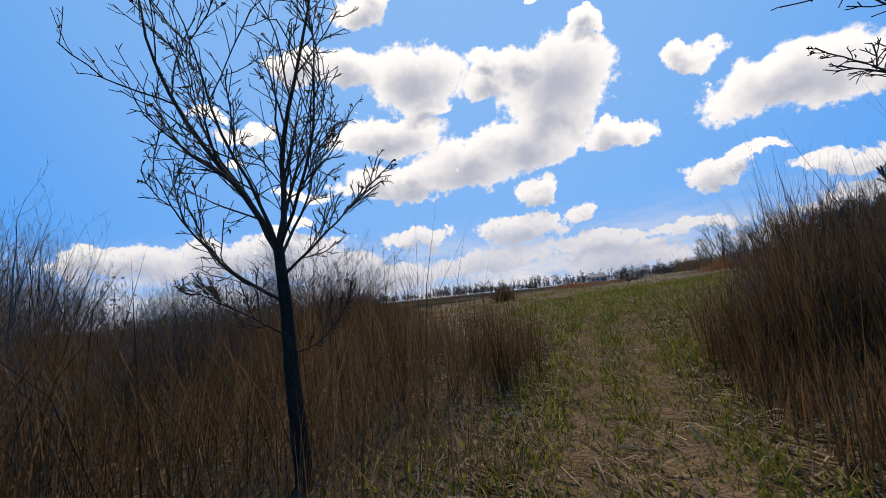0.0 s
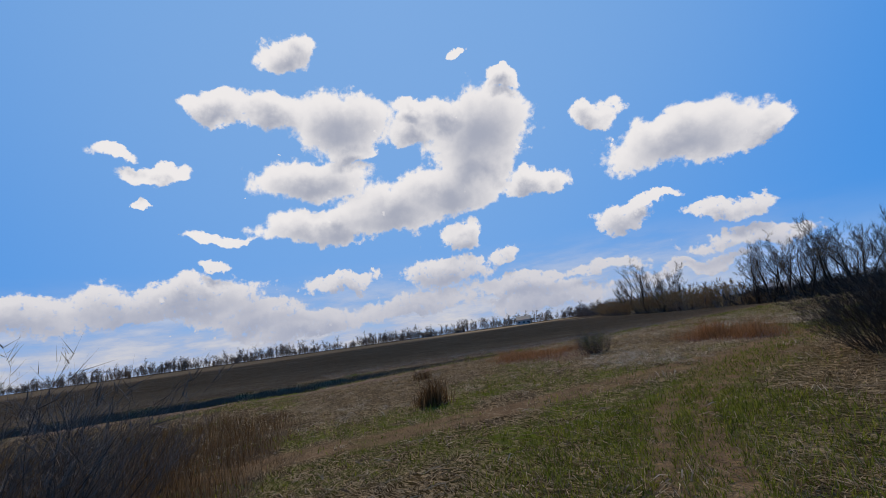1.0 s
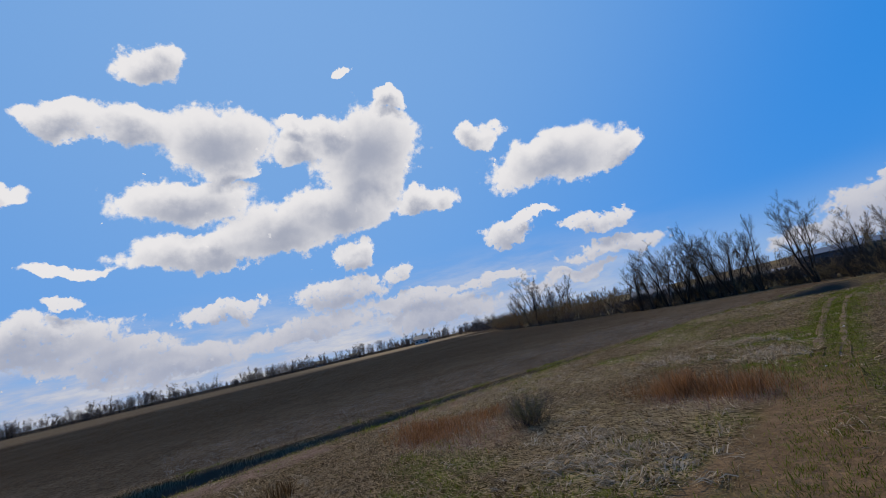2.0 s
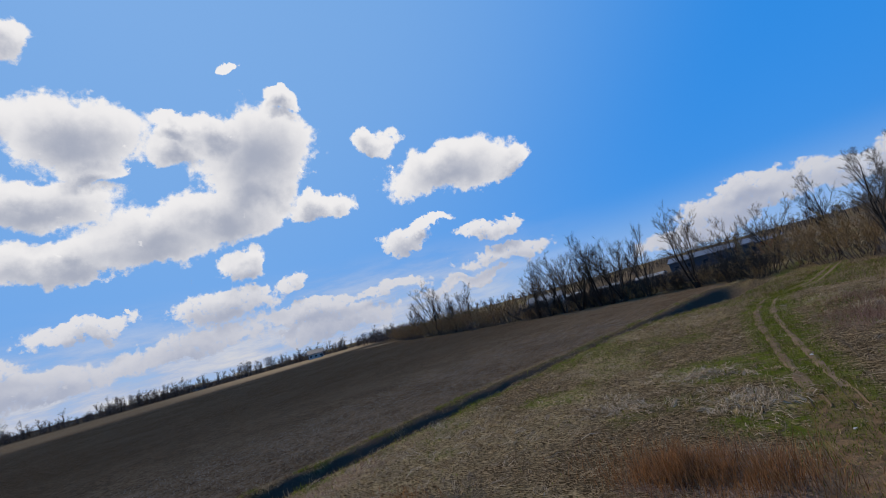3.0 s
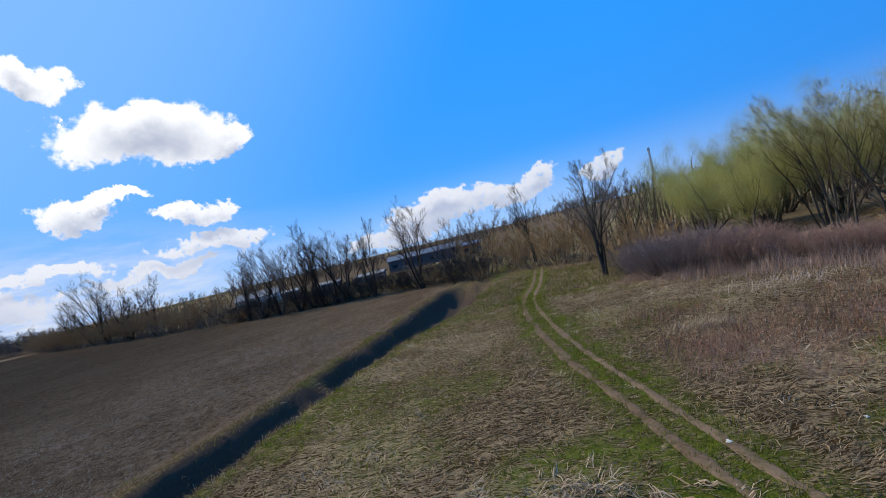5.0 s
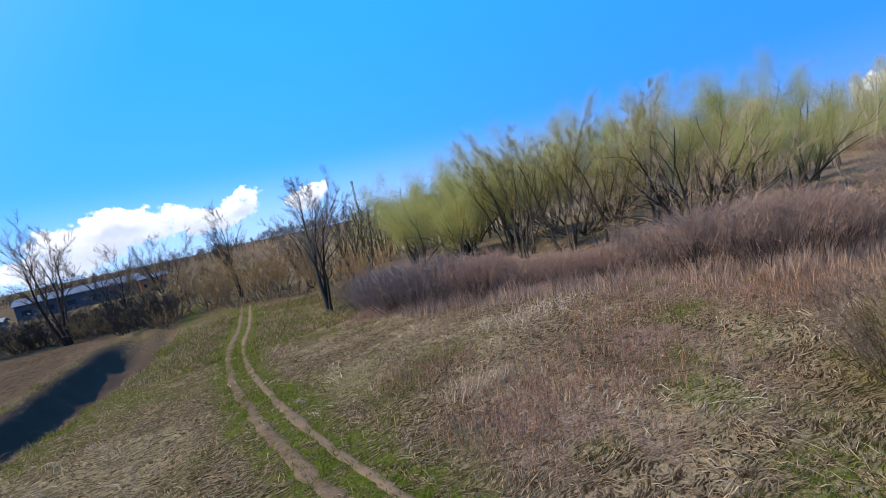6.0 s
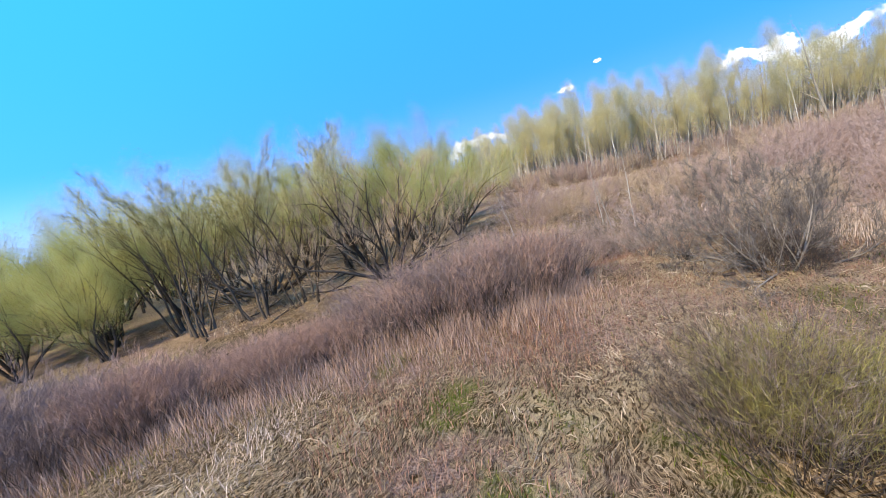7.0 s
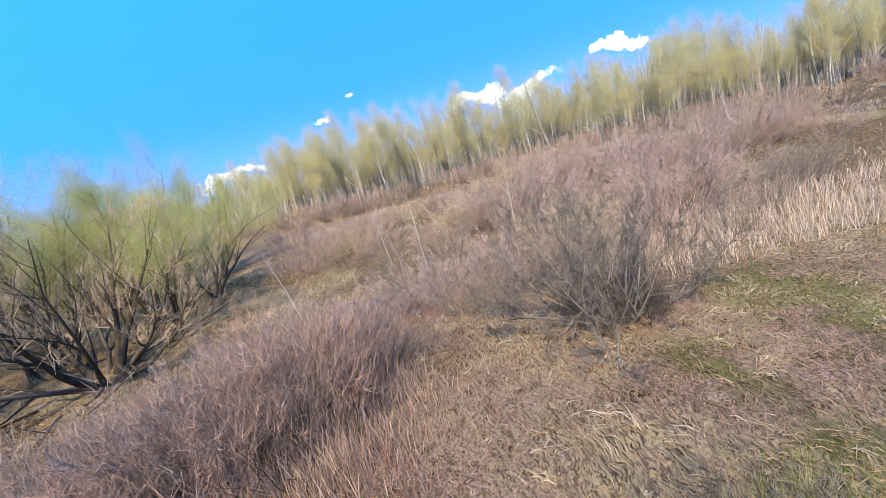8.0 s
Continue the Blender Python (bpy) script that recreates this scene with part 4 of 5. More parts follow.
for x, y, kind, s in ((27.0, 69, 2, 0.85), (31.0, 62, 2, 0.8), (33, 84, 2, 1.1), (29.5, 76, 2, 1.0), (37.0, 71, 2, 1.1), (43, 79, 2, 1.15), (34, 66, 2, 1.0), (36.4, 58, 1, 0.95), (41.5, 64, 2, 1.2), (50, 66, 2, 1.2)):
    WILLOW.set_out(x, y, s, kind=kind, label="spreading willow hazy with fresh green leaves")
for x, y, kind, s in ((34.6, 53.5, 1, 0.87), (38.4, 49.3, 1, 0.93), (41.0, 45.8, 1, 0.86), (46.0, 55.0, 0, 1.0), (52.5, 47, 1, 1.0), (55, 58, 2, 1.2), (64, 62, 2, 1.25), (60, 50, 2, 1.15)):
    WILLOW.set_out(x, y, s, kind=kind, tall=1.08, label="tall leaning willow with bare grey limbs and thin new leaf")
for x, y, kind, s, turn in ((47.8, 39.6, 0, 1.12, 60), (56, 38, 2, 0.9, 10), (66, 44, 2, 1.1, 200), (62, 36, 2, 0.75, 100), (74, 52, 2, 1.2, 0), (74, 40, 2, 1.0, 40)):
    WILLOW.set_out(x, y, s, turn, kind, tall=1.12, label="broad old willow with splayed limbs and pale new leaf")

# bare trees by the track and the field
far_orders = [(10, 0.28, 31, 0.42, 0.55, 5, 0.11, 0.10, 4), (8, 0.25, 33, 0.42, 0.55, 3, 0.13, 0.08, 3), (4, 0.2, 34, 0.5, 0.6, 1, 0.12, 0.06, 3)]
alone = plant("bare_tree", woody(84, 4, 13.5, 0.22, 0.35, 17, 0.02, [(11, 0.28, 30, 0.40, 0.5, 6, 0.11, 0.09, 5), (8, 0.22, 32, 0.42, 0.5, 4, 0.13, 0.07, 3), (5, 0.2, 34, 0.5, 0.6, 2, 0.13, 0.05, 3)], least=0.010, sprays=(14000, 0.5, 0.006)), BARK, TWIG_ASH, None, "tall bare ash-like tree standing alone by the track", "tree")
Nursery([alone]).set_out(9.8, 55.9, 1.05, 30)
BARE = Nursery([plant("bare_tree", woody(81 + k, (4, 3, 5)[k], 14.5, 0.26, 0.4, (20, 14, 24)[k], 0.04, far_orders, least=0.022, sprays=(4500, 0.9, 0.008)), BARK, TWIG_DARK if k != 2 else TWIG_BROWN, None, "tall bare tree with dark forked trunks", "tree", "bare trees") for k in range(3)])
for x, y, s, k in ((-20.5, 89.6, 1.12, 0), (-14.4, 94.5, 0.85, 2), (-33, 95, 1.0, 1), (-40, 97, 1.12, 2), (-47, 98, 1.18, 1), (-54, 100, 1.1, 2), (-60, 102, 1.1, 0), (-66, 104, 1.1, 2), (-71, 105, 1.05, 1), (-44, 99, 1.0, 0), (-51, 101, 1.0, 0), (-151, 140, 1.55, 0), (-135, 134, 1.1, 2), (-122, 130, 1.15, 1), (-166, 148, 1.2, 2), (-180, 153, 1.1, 1), (-143, 140, 1.1, 1)):
    BARE.set_out(x, y, s, None, k, label="bare dark tree rising from the thicket at the field's end")
for x, y, s, k in ((3, 94, 0.95, 1), (-9, 108, 0.95, 2), (13, 82, 0.8, 2), (18, 74, 0.75, 0)):
    BARE.set_out(x, y, s, None, k, label="bare brown tree at the bend of the track")
broken = plant("broken_tree", woody(91, 3, 9.0, 0.3, 0.5, 62, -0.02, [(6, 0.3, 36, 0.4, 0.5, 5, 0.16, 0.0, 4), (4, 0.3, 40, 0.4, 0.5, 3, 0.2, 0.0, 3)]), BARK, TWIG_DARK, None, "half-fallen dead tree with bare splayed branches", "tree")
Nursery([broken]).set_out(-88, 120, 1.15, 60, tall=1.2)

hedge = curve_through([(-9, 80), (-16, 88), (-24, 92), (-36, 95), (-50, 99), (-64, 103), (-80, 108)], 1.1)
for k in range(len(hedge)):
    x, y = hedge[k] + SEED.normal(0, 0.9, 2) + np.array((0.2, 1.5 + 2.0 * (k % 2)))
    (HEDGE if k % 3 else OCHRE).set_out(x, y, SEED.uniform(0.55, 1.0), label="bare tangled bush in the hedge at the field's end")
for k in range(0, len(hedge), 2):
    x, y = hedge[k] + SEED.normal(0, 0.9, 2) + np.array((0.3, 6.0))
    HEDGE.set_out(x, y, SEED.uniform(0.75, 1.1), label="tall dark bush deeper in the hedge")
hedge = curve_through([(-93, 117), (-112, 123), (-140, 134), (-170, 146), (-200, 160), (-235, 180)], 2.4)
for k in range(len(hedge)):
    x, y = hedge[k] + SEED.normal(0, 1.4, 2) + np.array((0.2, 3.0))
    OCHRE.set_out(x, y, SEED.uniform(1.3, 2.5))
for x, y, s in ((2, 84, 1.6), (6, 81, 1.8), (-3, 88, 1.7), (10, 78, 1.5), (-8, 92, 1.9), (14, 70, 1.3), (17, 66, 1.2), (20, 71, 1.6), (12, 64, 0.8), (13.5, 60.5, 0.75), (-1, 95, 2.0), (8, 88, 2.2), (16, 80, 2.0)):
    OCHRE.set_out(x, y, s, label="tangled ochre-brown bush by the bend of the track")

# the birch wood
birch_orders = [(13, 0.35, 34, 0.27, 0.5, 4, 0.12, 0.10, 3), (6, 0.15, 36, 0.5, 0.5, 2, 0.14, 0.04, 3)]
birch_text = "slim pale-barked birch with young yellow-green leaf at the wood's edge"
BIRCH = Nursery([plant("birch", woody(101 + k, (1, 1, 2)[k], 15.0, 0.075, 0.2, (3, 6, 9)[k], 0.01, birch_orders, (9500, 7500, 9500)[k], 0.066, 0.5, 0.045, least=0.016, low=0.4), (BARK_BIRCH, BARK_GREY, BARK_PALE)[k], TWIG_PINK, LEAF_BIRCH, birch_text, "tree", "birch wood") for k in range(3)])
wood_edge = curve_through([(150, 62), (122, 38), (110, 22), (112, 4), (104, -18), (94, -36), (95, -58), (84, -72), (84, -95)], 2.0)
for k in range(len(wood_edge)):
    for row in range(3):
        x, y = wood_edge[k] + np.array((1.0, -0.15)) * (row * 6 + SEED.uniform(-4, 5)) + SEED.normal(0, 1.8, 2)
        BIRCH.set_out(x, y, SEED.uniform(0.55, 1.2))
chance = np.random.default_rng(121)
for k in range(120):
    x, y = wood_edge[chance.integers(len(wood_edge))] + np.array((-5.0, 0.0)) + chance.normal(0, 2.0, 2)
    FARRED.set_out(x, y, chance.uniform(1.0, 1.9), kind=int(chance.choice(4, p=(0.3, 0.2, 0.35, 0.15))), label="leafless shrub at the foot of the birch wood")
THIN = Nursery([plant("thin_tree", woody(111 + k, 1, 7.5, 0.085, 0.1, (9, 4)[k], 0.0, [(12, 0.35, 40, 0.16, 0.4, 3, 0.14, 0.06, 3), (4, 0.2, 40, 0.5, 0.6, 2, 0.14, 0.03, 3)], curve=0.035, thick=2, least=0.010), BARK_PALE, TWIG_PINK, None, "thin leaning grey tree with short bare twigs", "tree", "thin trees by the stream") for k in range(2)])
for x, y, s, turn, k in ((44.4, 23.5, 0.95, 150, 0), (48.1, 15.9, 1.05, 140, 0), (54.9, 14.3, 1.05, 160, 1), (58, 17.5, 0.9, 40, 1), (61, -23, 1.0, 80, 0), (66, 8, 1.0, 200, 0), (70, -12, 0.95, 10, 1), (52, 6, 0.8, 170, 1)):
    THIN.set_out(x, y, s, turn, k)


# ---- grass and weeds ----
def scatter(rng, count, box, weight):
    """Random places in a box (x0, x1, y0, y1), thinned by a weight from 0 to 1."""
    x, y = rng.uniform(box[0], box[1], count), rng.uniform(box[2], box[3], count)
    keep = rng.random(count) < weight(x, y)
    return x[keep], y[keep]


def blades(rng, x, y, height, lean, width, name, mat, label, category="grass", comb=None, lumps=0.5):
    """Bent blades or stalks rooted at the places: two faces each, tapering to a tip."""
    n = len(x)
    z = land(x, y) - 0.02
    turn = rng.uniform(0, 2 * np.pi, n) if comb is None else rng.normal(comb, 0.9, n)
    h = np.asarray(height) * rng.uniform(0.5, 1.3, n) * (1 + lumps * 2 * (rough_noise(x, y, 1.9, 91) - 0.5) + lumps * (rough_noise(x, y, 0.5, 92, 1) - 0.5))
    tilt = np.abs(rng.normal(lean, lean * 0.4, n))
    way_out = np.stack([np.cos(turn), np.sin(turn), np.zeros(n)], 1)
    face = rng.uniform(0, np.pi, n)
    side = np.stack([np.cos(face), np.sin(face), np.zeros(n)], 1) * (width * rng.uniform(0.6, 1.4, n))[:, None]
    root = np.stack([x, y, z], 1)
    half = root + (way_out * np.sin(tilt * 0.6)[:, None] + np.array((0, 0, 1)) * np.cos(tilt * 0.6)[:, None]) * (h * 0.55)[:, None]
    tip = half + (way_out * np.sin(tilt * 1.3)[:, None] + np.array((0, 0, 1)) * np.cos(tilt * 1.3)[:, None]) * (h * 0.45)[:, None]
    verts = np.stack([root - side, root + side, half + side * 0.8, half - side * 0.8, tip], 1).reshape(-1, 3)
    i = np.arange(n)[:, None] * 5
    me = build_mesh(name, verts, i + np.array((0, 1, 2, 3)), i + np.array((3, 2, 4)), mat)
    return tagged(new(name, me), label, category, kind="stuff")


def mats(rng, x, y, per, long, width, name, mat, label, high=0.07, spread_out=0.22, category="grass"):
    """Lodged grass: clumps of long stalks swept one way and lying nearly flat over one another."""
    n = len(x)
    sweep = 6.3 * rough_noise(x, y, 3.2, 101, 2) + rng.normal(0, 0.55, n) + np.where(rng.random(n) < 0.5, 0.0, np.pi)
    turn = (sweep[:, None] + rng.normal(0, 0.28, (n, per))).ravel()
    size = rng.uniform(0.55, 1.35, n)
    u = (size[:, None] * rng.normal(0, spread_out, (n, per))).ravel()
    v = (size[:, None] * rng.normal(0, spread_out, (n, per))).ravel()
    x, y = np.repeat(x, per) + u, np.repeat(y, per) + v
    length = np.repeat(size, per) * long * rng.uniform(0.5, 1.25, len(x))
    rise = np.repeat(size, per) * high * rng.uniform(0.2, 1.6, len(x))
    go = np.stack([np.cos(turn), np.sin(turn)], 1)
    side = np.stack([-go[:, 1], go[:, 0], rng.normal(0, 0.5, len(x))], 1) * (width * rng.uniform(0.5, 1.4, len(x)))[:, None]
    root = np.stack([x, y, land(x, y) - 0.01], 1)
    step = np.concatenate([go, np.zeros((len(x), 1))], 1) * length[:, None]
    half = root + step * 0.5 + np.array((0, 0, 1)) * rise[:, None]
    tip = root + step + np.array((0, 0, 1)) * (rise * rng.uniform(0.1, 1.0, len(x)))[:, None]
    bend = np.stack([-go[:, 1], go[:, 0], np.zeros(len(x))], 1) * (length * rng.normal(0, 0.10, len(x)))[:, None]
    tip = tip + bend
    verts = np.stack([root - side, root + side, half + side * 0.8, half - side * 0.8, tip], 1).reshape(-1, 3)
    i = np.arange(len(x))[:, None] * 5
    me = build_mesh(name, verts, i + np.array((0, 1, 2, 3)), i + np.array((3, 2, 4)), mat)
    return tagged(new(name, me), label, category, kind="stuff")


NEAR = (-21, 40, -36, 46)


def z_of(name):
    return lambda x, y: np.clip(zones(x, y)[name], 0, 1) * (1 - field_side(x, y))


def dry_weight(x, y):
    z = zones(x, y)
    tuft = 0.35 + 0.65 * smooth(0.38, 0.6, rough_noise(x, y, 1.1, 85))
    return (1 - 0.85 * bare_patch(x, y)) * off_ruts(x, y) * np.clip(0.8 - 0.5 * z["green"] - 0.72 * z["rust"], 0.08, 1) * tuft * (1 - z["soil"]) * (1 - np.clip(z["mud"], 0, 1)) * smooth(0.1, 0.75, np.abs(distance_to(MIDDLE, x, y) - 0.72) + 0.3)


def brush_weight(x, y):
    d = distance_to(MIDDLE, x, y)
    south = smooth(0.9, 1.5, d) * smooth(-0.8, 1.0, np.interp(x, (0, 8, 12, 17, 21, 24, 28, 33, 40), (-27, -28.2, -28.3, -29.4, -28.4, -27.4, -29.4, -32.0, -36.0)) - y + 2.2 * (rough_noise(x, y, 1.5, 81) - 0.5))
    north = smooth(1.25, 1.8, d) * (y > np.interp(x, (20, 28, 36), (-22, -26.5, -31))) * smooth(-18.5, -21.5, y + 3.0 * (rough_noise(x, y, 3.0, 84) - 0.5)) * smooth(25.0, 27.8, x + 2.0 * (rough_noise(x, y, 2.5, 82) - 0.5)) * smooth(39.5, 34.5, x + 3.0 * (rough_noise(x, y, 3.0, 98) - 0.5))
    return np.clip(south + north, 0, 1) * (0.35 + 0.65 * smooth(0.35, 0.55, rough_noise(x, y, 1.4, 83)))


rng = np.random.default_rng(8)
x, y = scatter(rng, 25000, NEAR, dry_weight)
mats(rng, x, y, 9, 0.46, 0.0115, "dry_grass", DRY_GRASS, "matted straw-coloured dry grass lying in swirls over the meadow")
x, y = scatter(rng, 90000, NEAR, dry_weight)
blades(rng, x, y, 0.24, 0.7, 0.008, "dry_grass", DRY_GRASS, "short dead grass stalks standing between the mats")
x, y = scatter(rng, 9000, NEAR, lambda x, y: z_of("pale")(x, y) * 0.8 + 0.04)
mats(rng, x, y, 11, 0.6, 0.0125, "pale_straw", PALE_STRAW, "flattened pale straw lying in patches on the meadow", 0.12)
x, y = scatter(rng, 42000, (-14, 40, -20, 44), lambda x, y: dry_weight(x, y) * 0.8 + 0.25 * z_of("rust")(x, y))
mats(rng, x, y, 3, 0.32, 0.010, "straw_flecks", DRY_GRASS, "loose flecks of broken pale straw over the meadow", 0.08, 0.3)
x, y = scatter(rng, 160000, NEAR, lambda x, y: (z_of("green")(x, y) * 0.8 + 0.02) * off_ruts(x, y))
blades(rng, x, y, 0.22, 0.6, 0.013, "green_grass", GREEN_GRASS, "fresh green spring grass along the ruts and ditch")
x, y = scatter(rng, 95000, (12, 38, -38, -14), lambda x, y: (1 - brush_weight(x, y)) * smooth(5, 2.5, distance_to(MIDDLE, x, y)) * off_ruts(x, y))
blades(rng, x, y, 0.20, 0.6, 0.010, "green_grass", GREEN_GRASS, "short green verge grass at the start of the track")
x, y = scatter(rng, 26000, (34, 78, 24, 66), lambda x, y: smooth(3, 5, distance_to(STREAM, x, y)) * smooth(0.3, 0.55, rough_noise(x, y, 2.5, 86)))
blades(rng, x, y, 0.6, 1.1, 0.022, "dry_grass", PALE_STRAW, "bleached dead grass under the willows")
x, y = scatter(rng, 30000, (-8, 22, 44, 72), lambda x, y: (1 - field_side(x, y)) * smooth(0.3, 0.55, rough_noise(x, y, 2.0, 87)) * smooth(0.2, 0.6, np.abs(distance_to(MIDDLE, x, y) - 0.65)))
blades(rng, x, y, 0.3, 0.8, 0.022, "green_grass", GREEN_GRASS, "rough green grass beyond the lone tree")
x, y = scatter(rng, 16000, (-8, 24, 44, 74), lambda x, y: (1 - field_side(x, y)) * smooth(1.2, 2.5, distance_to(MIDDLE, x, y)))
blades(rng, x, y, 0.45, 0.9, 0.022, "dry_grass", DRY_GRASS, "dry grass beyond the lone tree")
x, y = scatter(rng, 60000, (38, 100, -72, 30), lambda x, y: 0.5 * smooth(3, 5, distance_to(STREAM, x, y)) * smooth(0.45, 0.7, rough_noise(x, y, 3.5, 88)))
blades(rng, x, y, 0.5, 0.9, 0.024, "dry_grass", REED, "tall bleached grass between the thickets")
x, y = scatter(rng, 5000, (36, 80, 22, 66), lambda x, y: smooth(3, 5, distance_to(STREAM, x, y)) * smooth(0.35, 0.6, rough_noise(x, y, 4.5, 89)))
mats(rng, x, y, 10, 1.3, 0.022, "dry_grass", DRY_GRASS, "trampled dead reeds under the willows", 0.16, 0.4)
rut_line = np.concatenate([LEFT_RUT, RIGHT_RUT])
y = rng.uniform(-26, 66, 26000)
x = ditch_edge(y) - np.where(rng.random(26000) < 0.5, rng.normal(0.1, 0.45, 26000), rng.normal(8.2, 0.6, 26000) * np.interp(y, (-30, -5, 12, 28), (0.50, 0.62, 0.88, 1.06))) + 1.5 * (rough_noise(ditch_edge(y), y, 2.6, 15) - 0.5)
tuft = rough_noise(x, y, 1.2, 96) > 0.6
blades(rng, x[tuft], y[tuft], 0.34, 0.9, 0.011, "green_grass", GREEN_GRASS, "ragged green grass hanging over the ditch edges")
blades(rng, x[~tuft], y[~tuft], 0.36, 1.0, 0.009, "dry_grass", DRY_GRASS, "ragged dead grass hanging over the ditch edges")
k = rng.integers(0, len(rut_line), 44000)
x, y = rut_line[k, 0] + rng.normal(0, 0.30, len(k)), rut_line[k, 1] + rng.normal(0, 0.30, len(k))
keep = (distance_to(rut_line, x, y) > 0.10 + 0.16 * rough_noise(x, y, 1.1, 99)) & (y < 50)
blades(rng, x[keep], y[keep], 0.15, 0.8, 0.009, "green_grass", GREEN_GRASS, "short grass creeping over the edges of the ruts")
x, y = scatter(rng, 16000, (16, 38, -38, -18), lambda x, y: (1 - 0.7 * brush_weight(x, y)) * smooth(5, 2.5, distance_to(MIDDLE, x, y)) * off_ruts(x, y))
blades(rng, x, y, 0.34, 0.8, 0.006, "dry_grass", DRY_GRASS, "dead grass stalks among the verge grass")
x, y = scatter(rng, 120000, (-52, -17, -22, 66), lambda x, y: field_side(x, y) * smooth(-52, -38, x) * smooth(66, 50, y) * (0.5 + 0.5 * smooth(0.35, 0.6, rough_noise(x, y, 2.0, 95))))
blades(rng, x, y, 0.20, 1.3, 0.016, "stubble", STUBBLE, "scattered pale crop stubble on the ploughed field", "stubble")
x, y = scatter(rng, 250000, (-16, 44, -22, 44), lambda x, y: z_of("rust")(x, y) * 0.8)
blades(rng, x, y, 0.38, 0.75, 0.007, "rust_weeds", RUST_WEED, "standing rust-brown dead weed stems in the meadow", "weeds")


x, y = scatter(rng, 125000, (-6, 42, -52, -19), brush_weight)
rim = np.interp(x, (0, 8, 12, 17, 21, 24, 28, 33, 40), (-27, -28.2, -28.3, -29.4, -28.4, -27.4, -29.4, -32.0, -36.0)) - y
blades(rng, x, y, (1.75 - 0.75 * smooth(23, 16, x)) * (0.22 + 0.78 * smooth(-0.8, 3.2 - 1.6 * smooth(23, 26, x), rim) * smooth(0.8, 5.5 - 2.6 * smooth(23, 26, x), distance_to(MIDDLE, x, y))), 0.36, 0.006, "tall_weeds", BROWN_WEED, "dense stand of tall brown dead weed stems beside the track", "weeds", lumps=0.9)
x, y = scatter(rng, 46000, (24, 40, -29, -19), brush_weight)
blades(rng, x, y, 1.95 * (0.45 + 0.55 * smooth(1.3, 3.2, distance_to(MIDDLE, x, y))), 0.22, 0.007, "tall_weeds", BROWN_WEED, "dense stand of tall brown dead weed stems beside the track", "weeds", lumps=0.9)
x, y = scatter(rng, 9000, (33, 46, -22, 6), lambda x, y: smooth(7, 4, np.hypot(x - 37, (y + 6) / 2.2)))
blades(rng, x, y, 1.0, 0.4, 0.012, "reed_bed", REED, "pale standing reeds in front of the grey shrubs", "reeds")
for cx, cy, size, count, mat, text in ((2.6, -20.9, 1.15, 420, BROWN_WEED, "dark sedge tussock with stiff upright blades"), (-9.4, -17.7, 0.9, 160, BROWN_WEED, "small brown sedge tussock near the ditch")):
    x, y = cx + rng.normal(0, 0.38, count), cy + rng.normal(0, 0.38, count)
    blades(rng, x, y, size, 0.35, 0.014, "sedge_tussock", mat, text, "sedge")


def sapling(seed, height, label):
    return plant("sapling", woody(seed, 2, height, 0.012, 0.1, 12, 0.0, [(6, 0.3, 30, 0.35, 0.6, 3, 0.1, 0.06, 3), (3, 0.3, 30, 0.4, 0.7, 2, 0.1, 0.05, 3)], thick=1), TWIG_BROWN, TWIG_BROWN, None, label, "sapling")


SAPS = Nursery([sapling(201, 1.7, "thin leafless sapling in dry grass"), sapling(202, 1.2, "small leafless sapling in dry grass")])
for k, (x, y) in enumerate(((0.1, 1.9), (2.9, 1.3), (7.0, 9.7), (1.2, 13.5), (8.5, 8.0), (12.6, 14.8), (13.0, 24.5), (16.0, 17.5), (20.5, 17.0), (10.3, 28.5), (-4.0, 20.5), (14.5, 20.0))):
    SAPS.set_out(x, y, 0.8 + 0.3 * (k % 3) / 2)


# ---- small things ----
def litter(x, y, size, seed, label):
    bm = bmesh.new()
    bmesh.ops.create_icosphere(bm, subdivisions=2, radius=size)
    for v in bm.verts:
        v.co *= 0.8 + 0.5 * noise.noise(v.co * 4 / size * 0.3 + Vector((seed, 0, 0)))
        v.co.z *= 0.55
    me = bpy.data.meshes.new("stone")
    bm.to_mesh(me)
    bm.free()
    me.materials.append(STONE)
    ob = tagged(new("stone", me), label, "stone")
    ob.location = (x, y, float(land(x, y)) + size * 0.3)


def standing(rng, x0, y0, wide, deep, count, tall, mat, label):
    """A patch of upright dead stems round a place."""
    x, y = x0 + rng.normal(0, wide, count), y0 + rng.normal(0, deep, count)
    blades(rng, x, y, tall, 0.38, 0.009, "rust_weeds", mat, label, "weeds", lumps=0.9)


heap = np.random.default_rng(41)
standing(heap, 2.9, -1.4, 1.7, 0.7, 2600, 0.85, ORANGE_WEED, "tall rust-red dead weed stems beside the track")
standing(heap, -9.3, -8.8, 1.9, 1.1, 2600, 0.55, ORANGE_WEED, "orange-brown reeds along the meadow's edge")
standing(heap, -9.0, -5.6, 1.2, 0.9, 900, 0.5, ORANGE_WEED, "thin orange-brown reeds near the ditch")
for cx, cy, many in ((8.2, 19.2, 1800), (7.6, 24.8, 1500), (12.2, 18.6, 1500), (17.5, 23.0, 1500), (22.0, 18.4, 1200)):
    standing(heap, cx, cy, 1.7, 1.4, many, 0.42, RUST_WEED, "patch of rust-brown dead weeds on the slope")
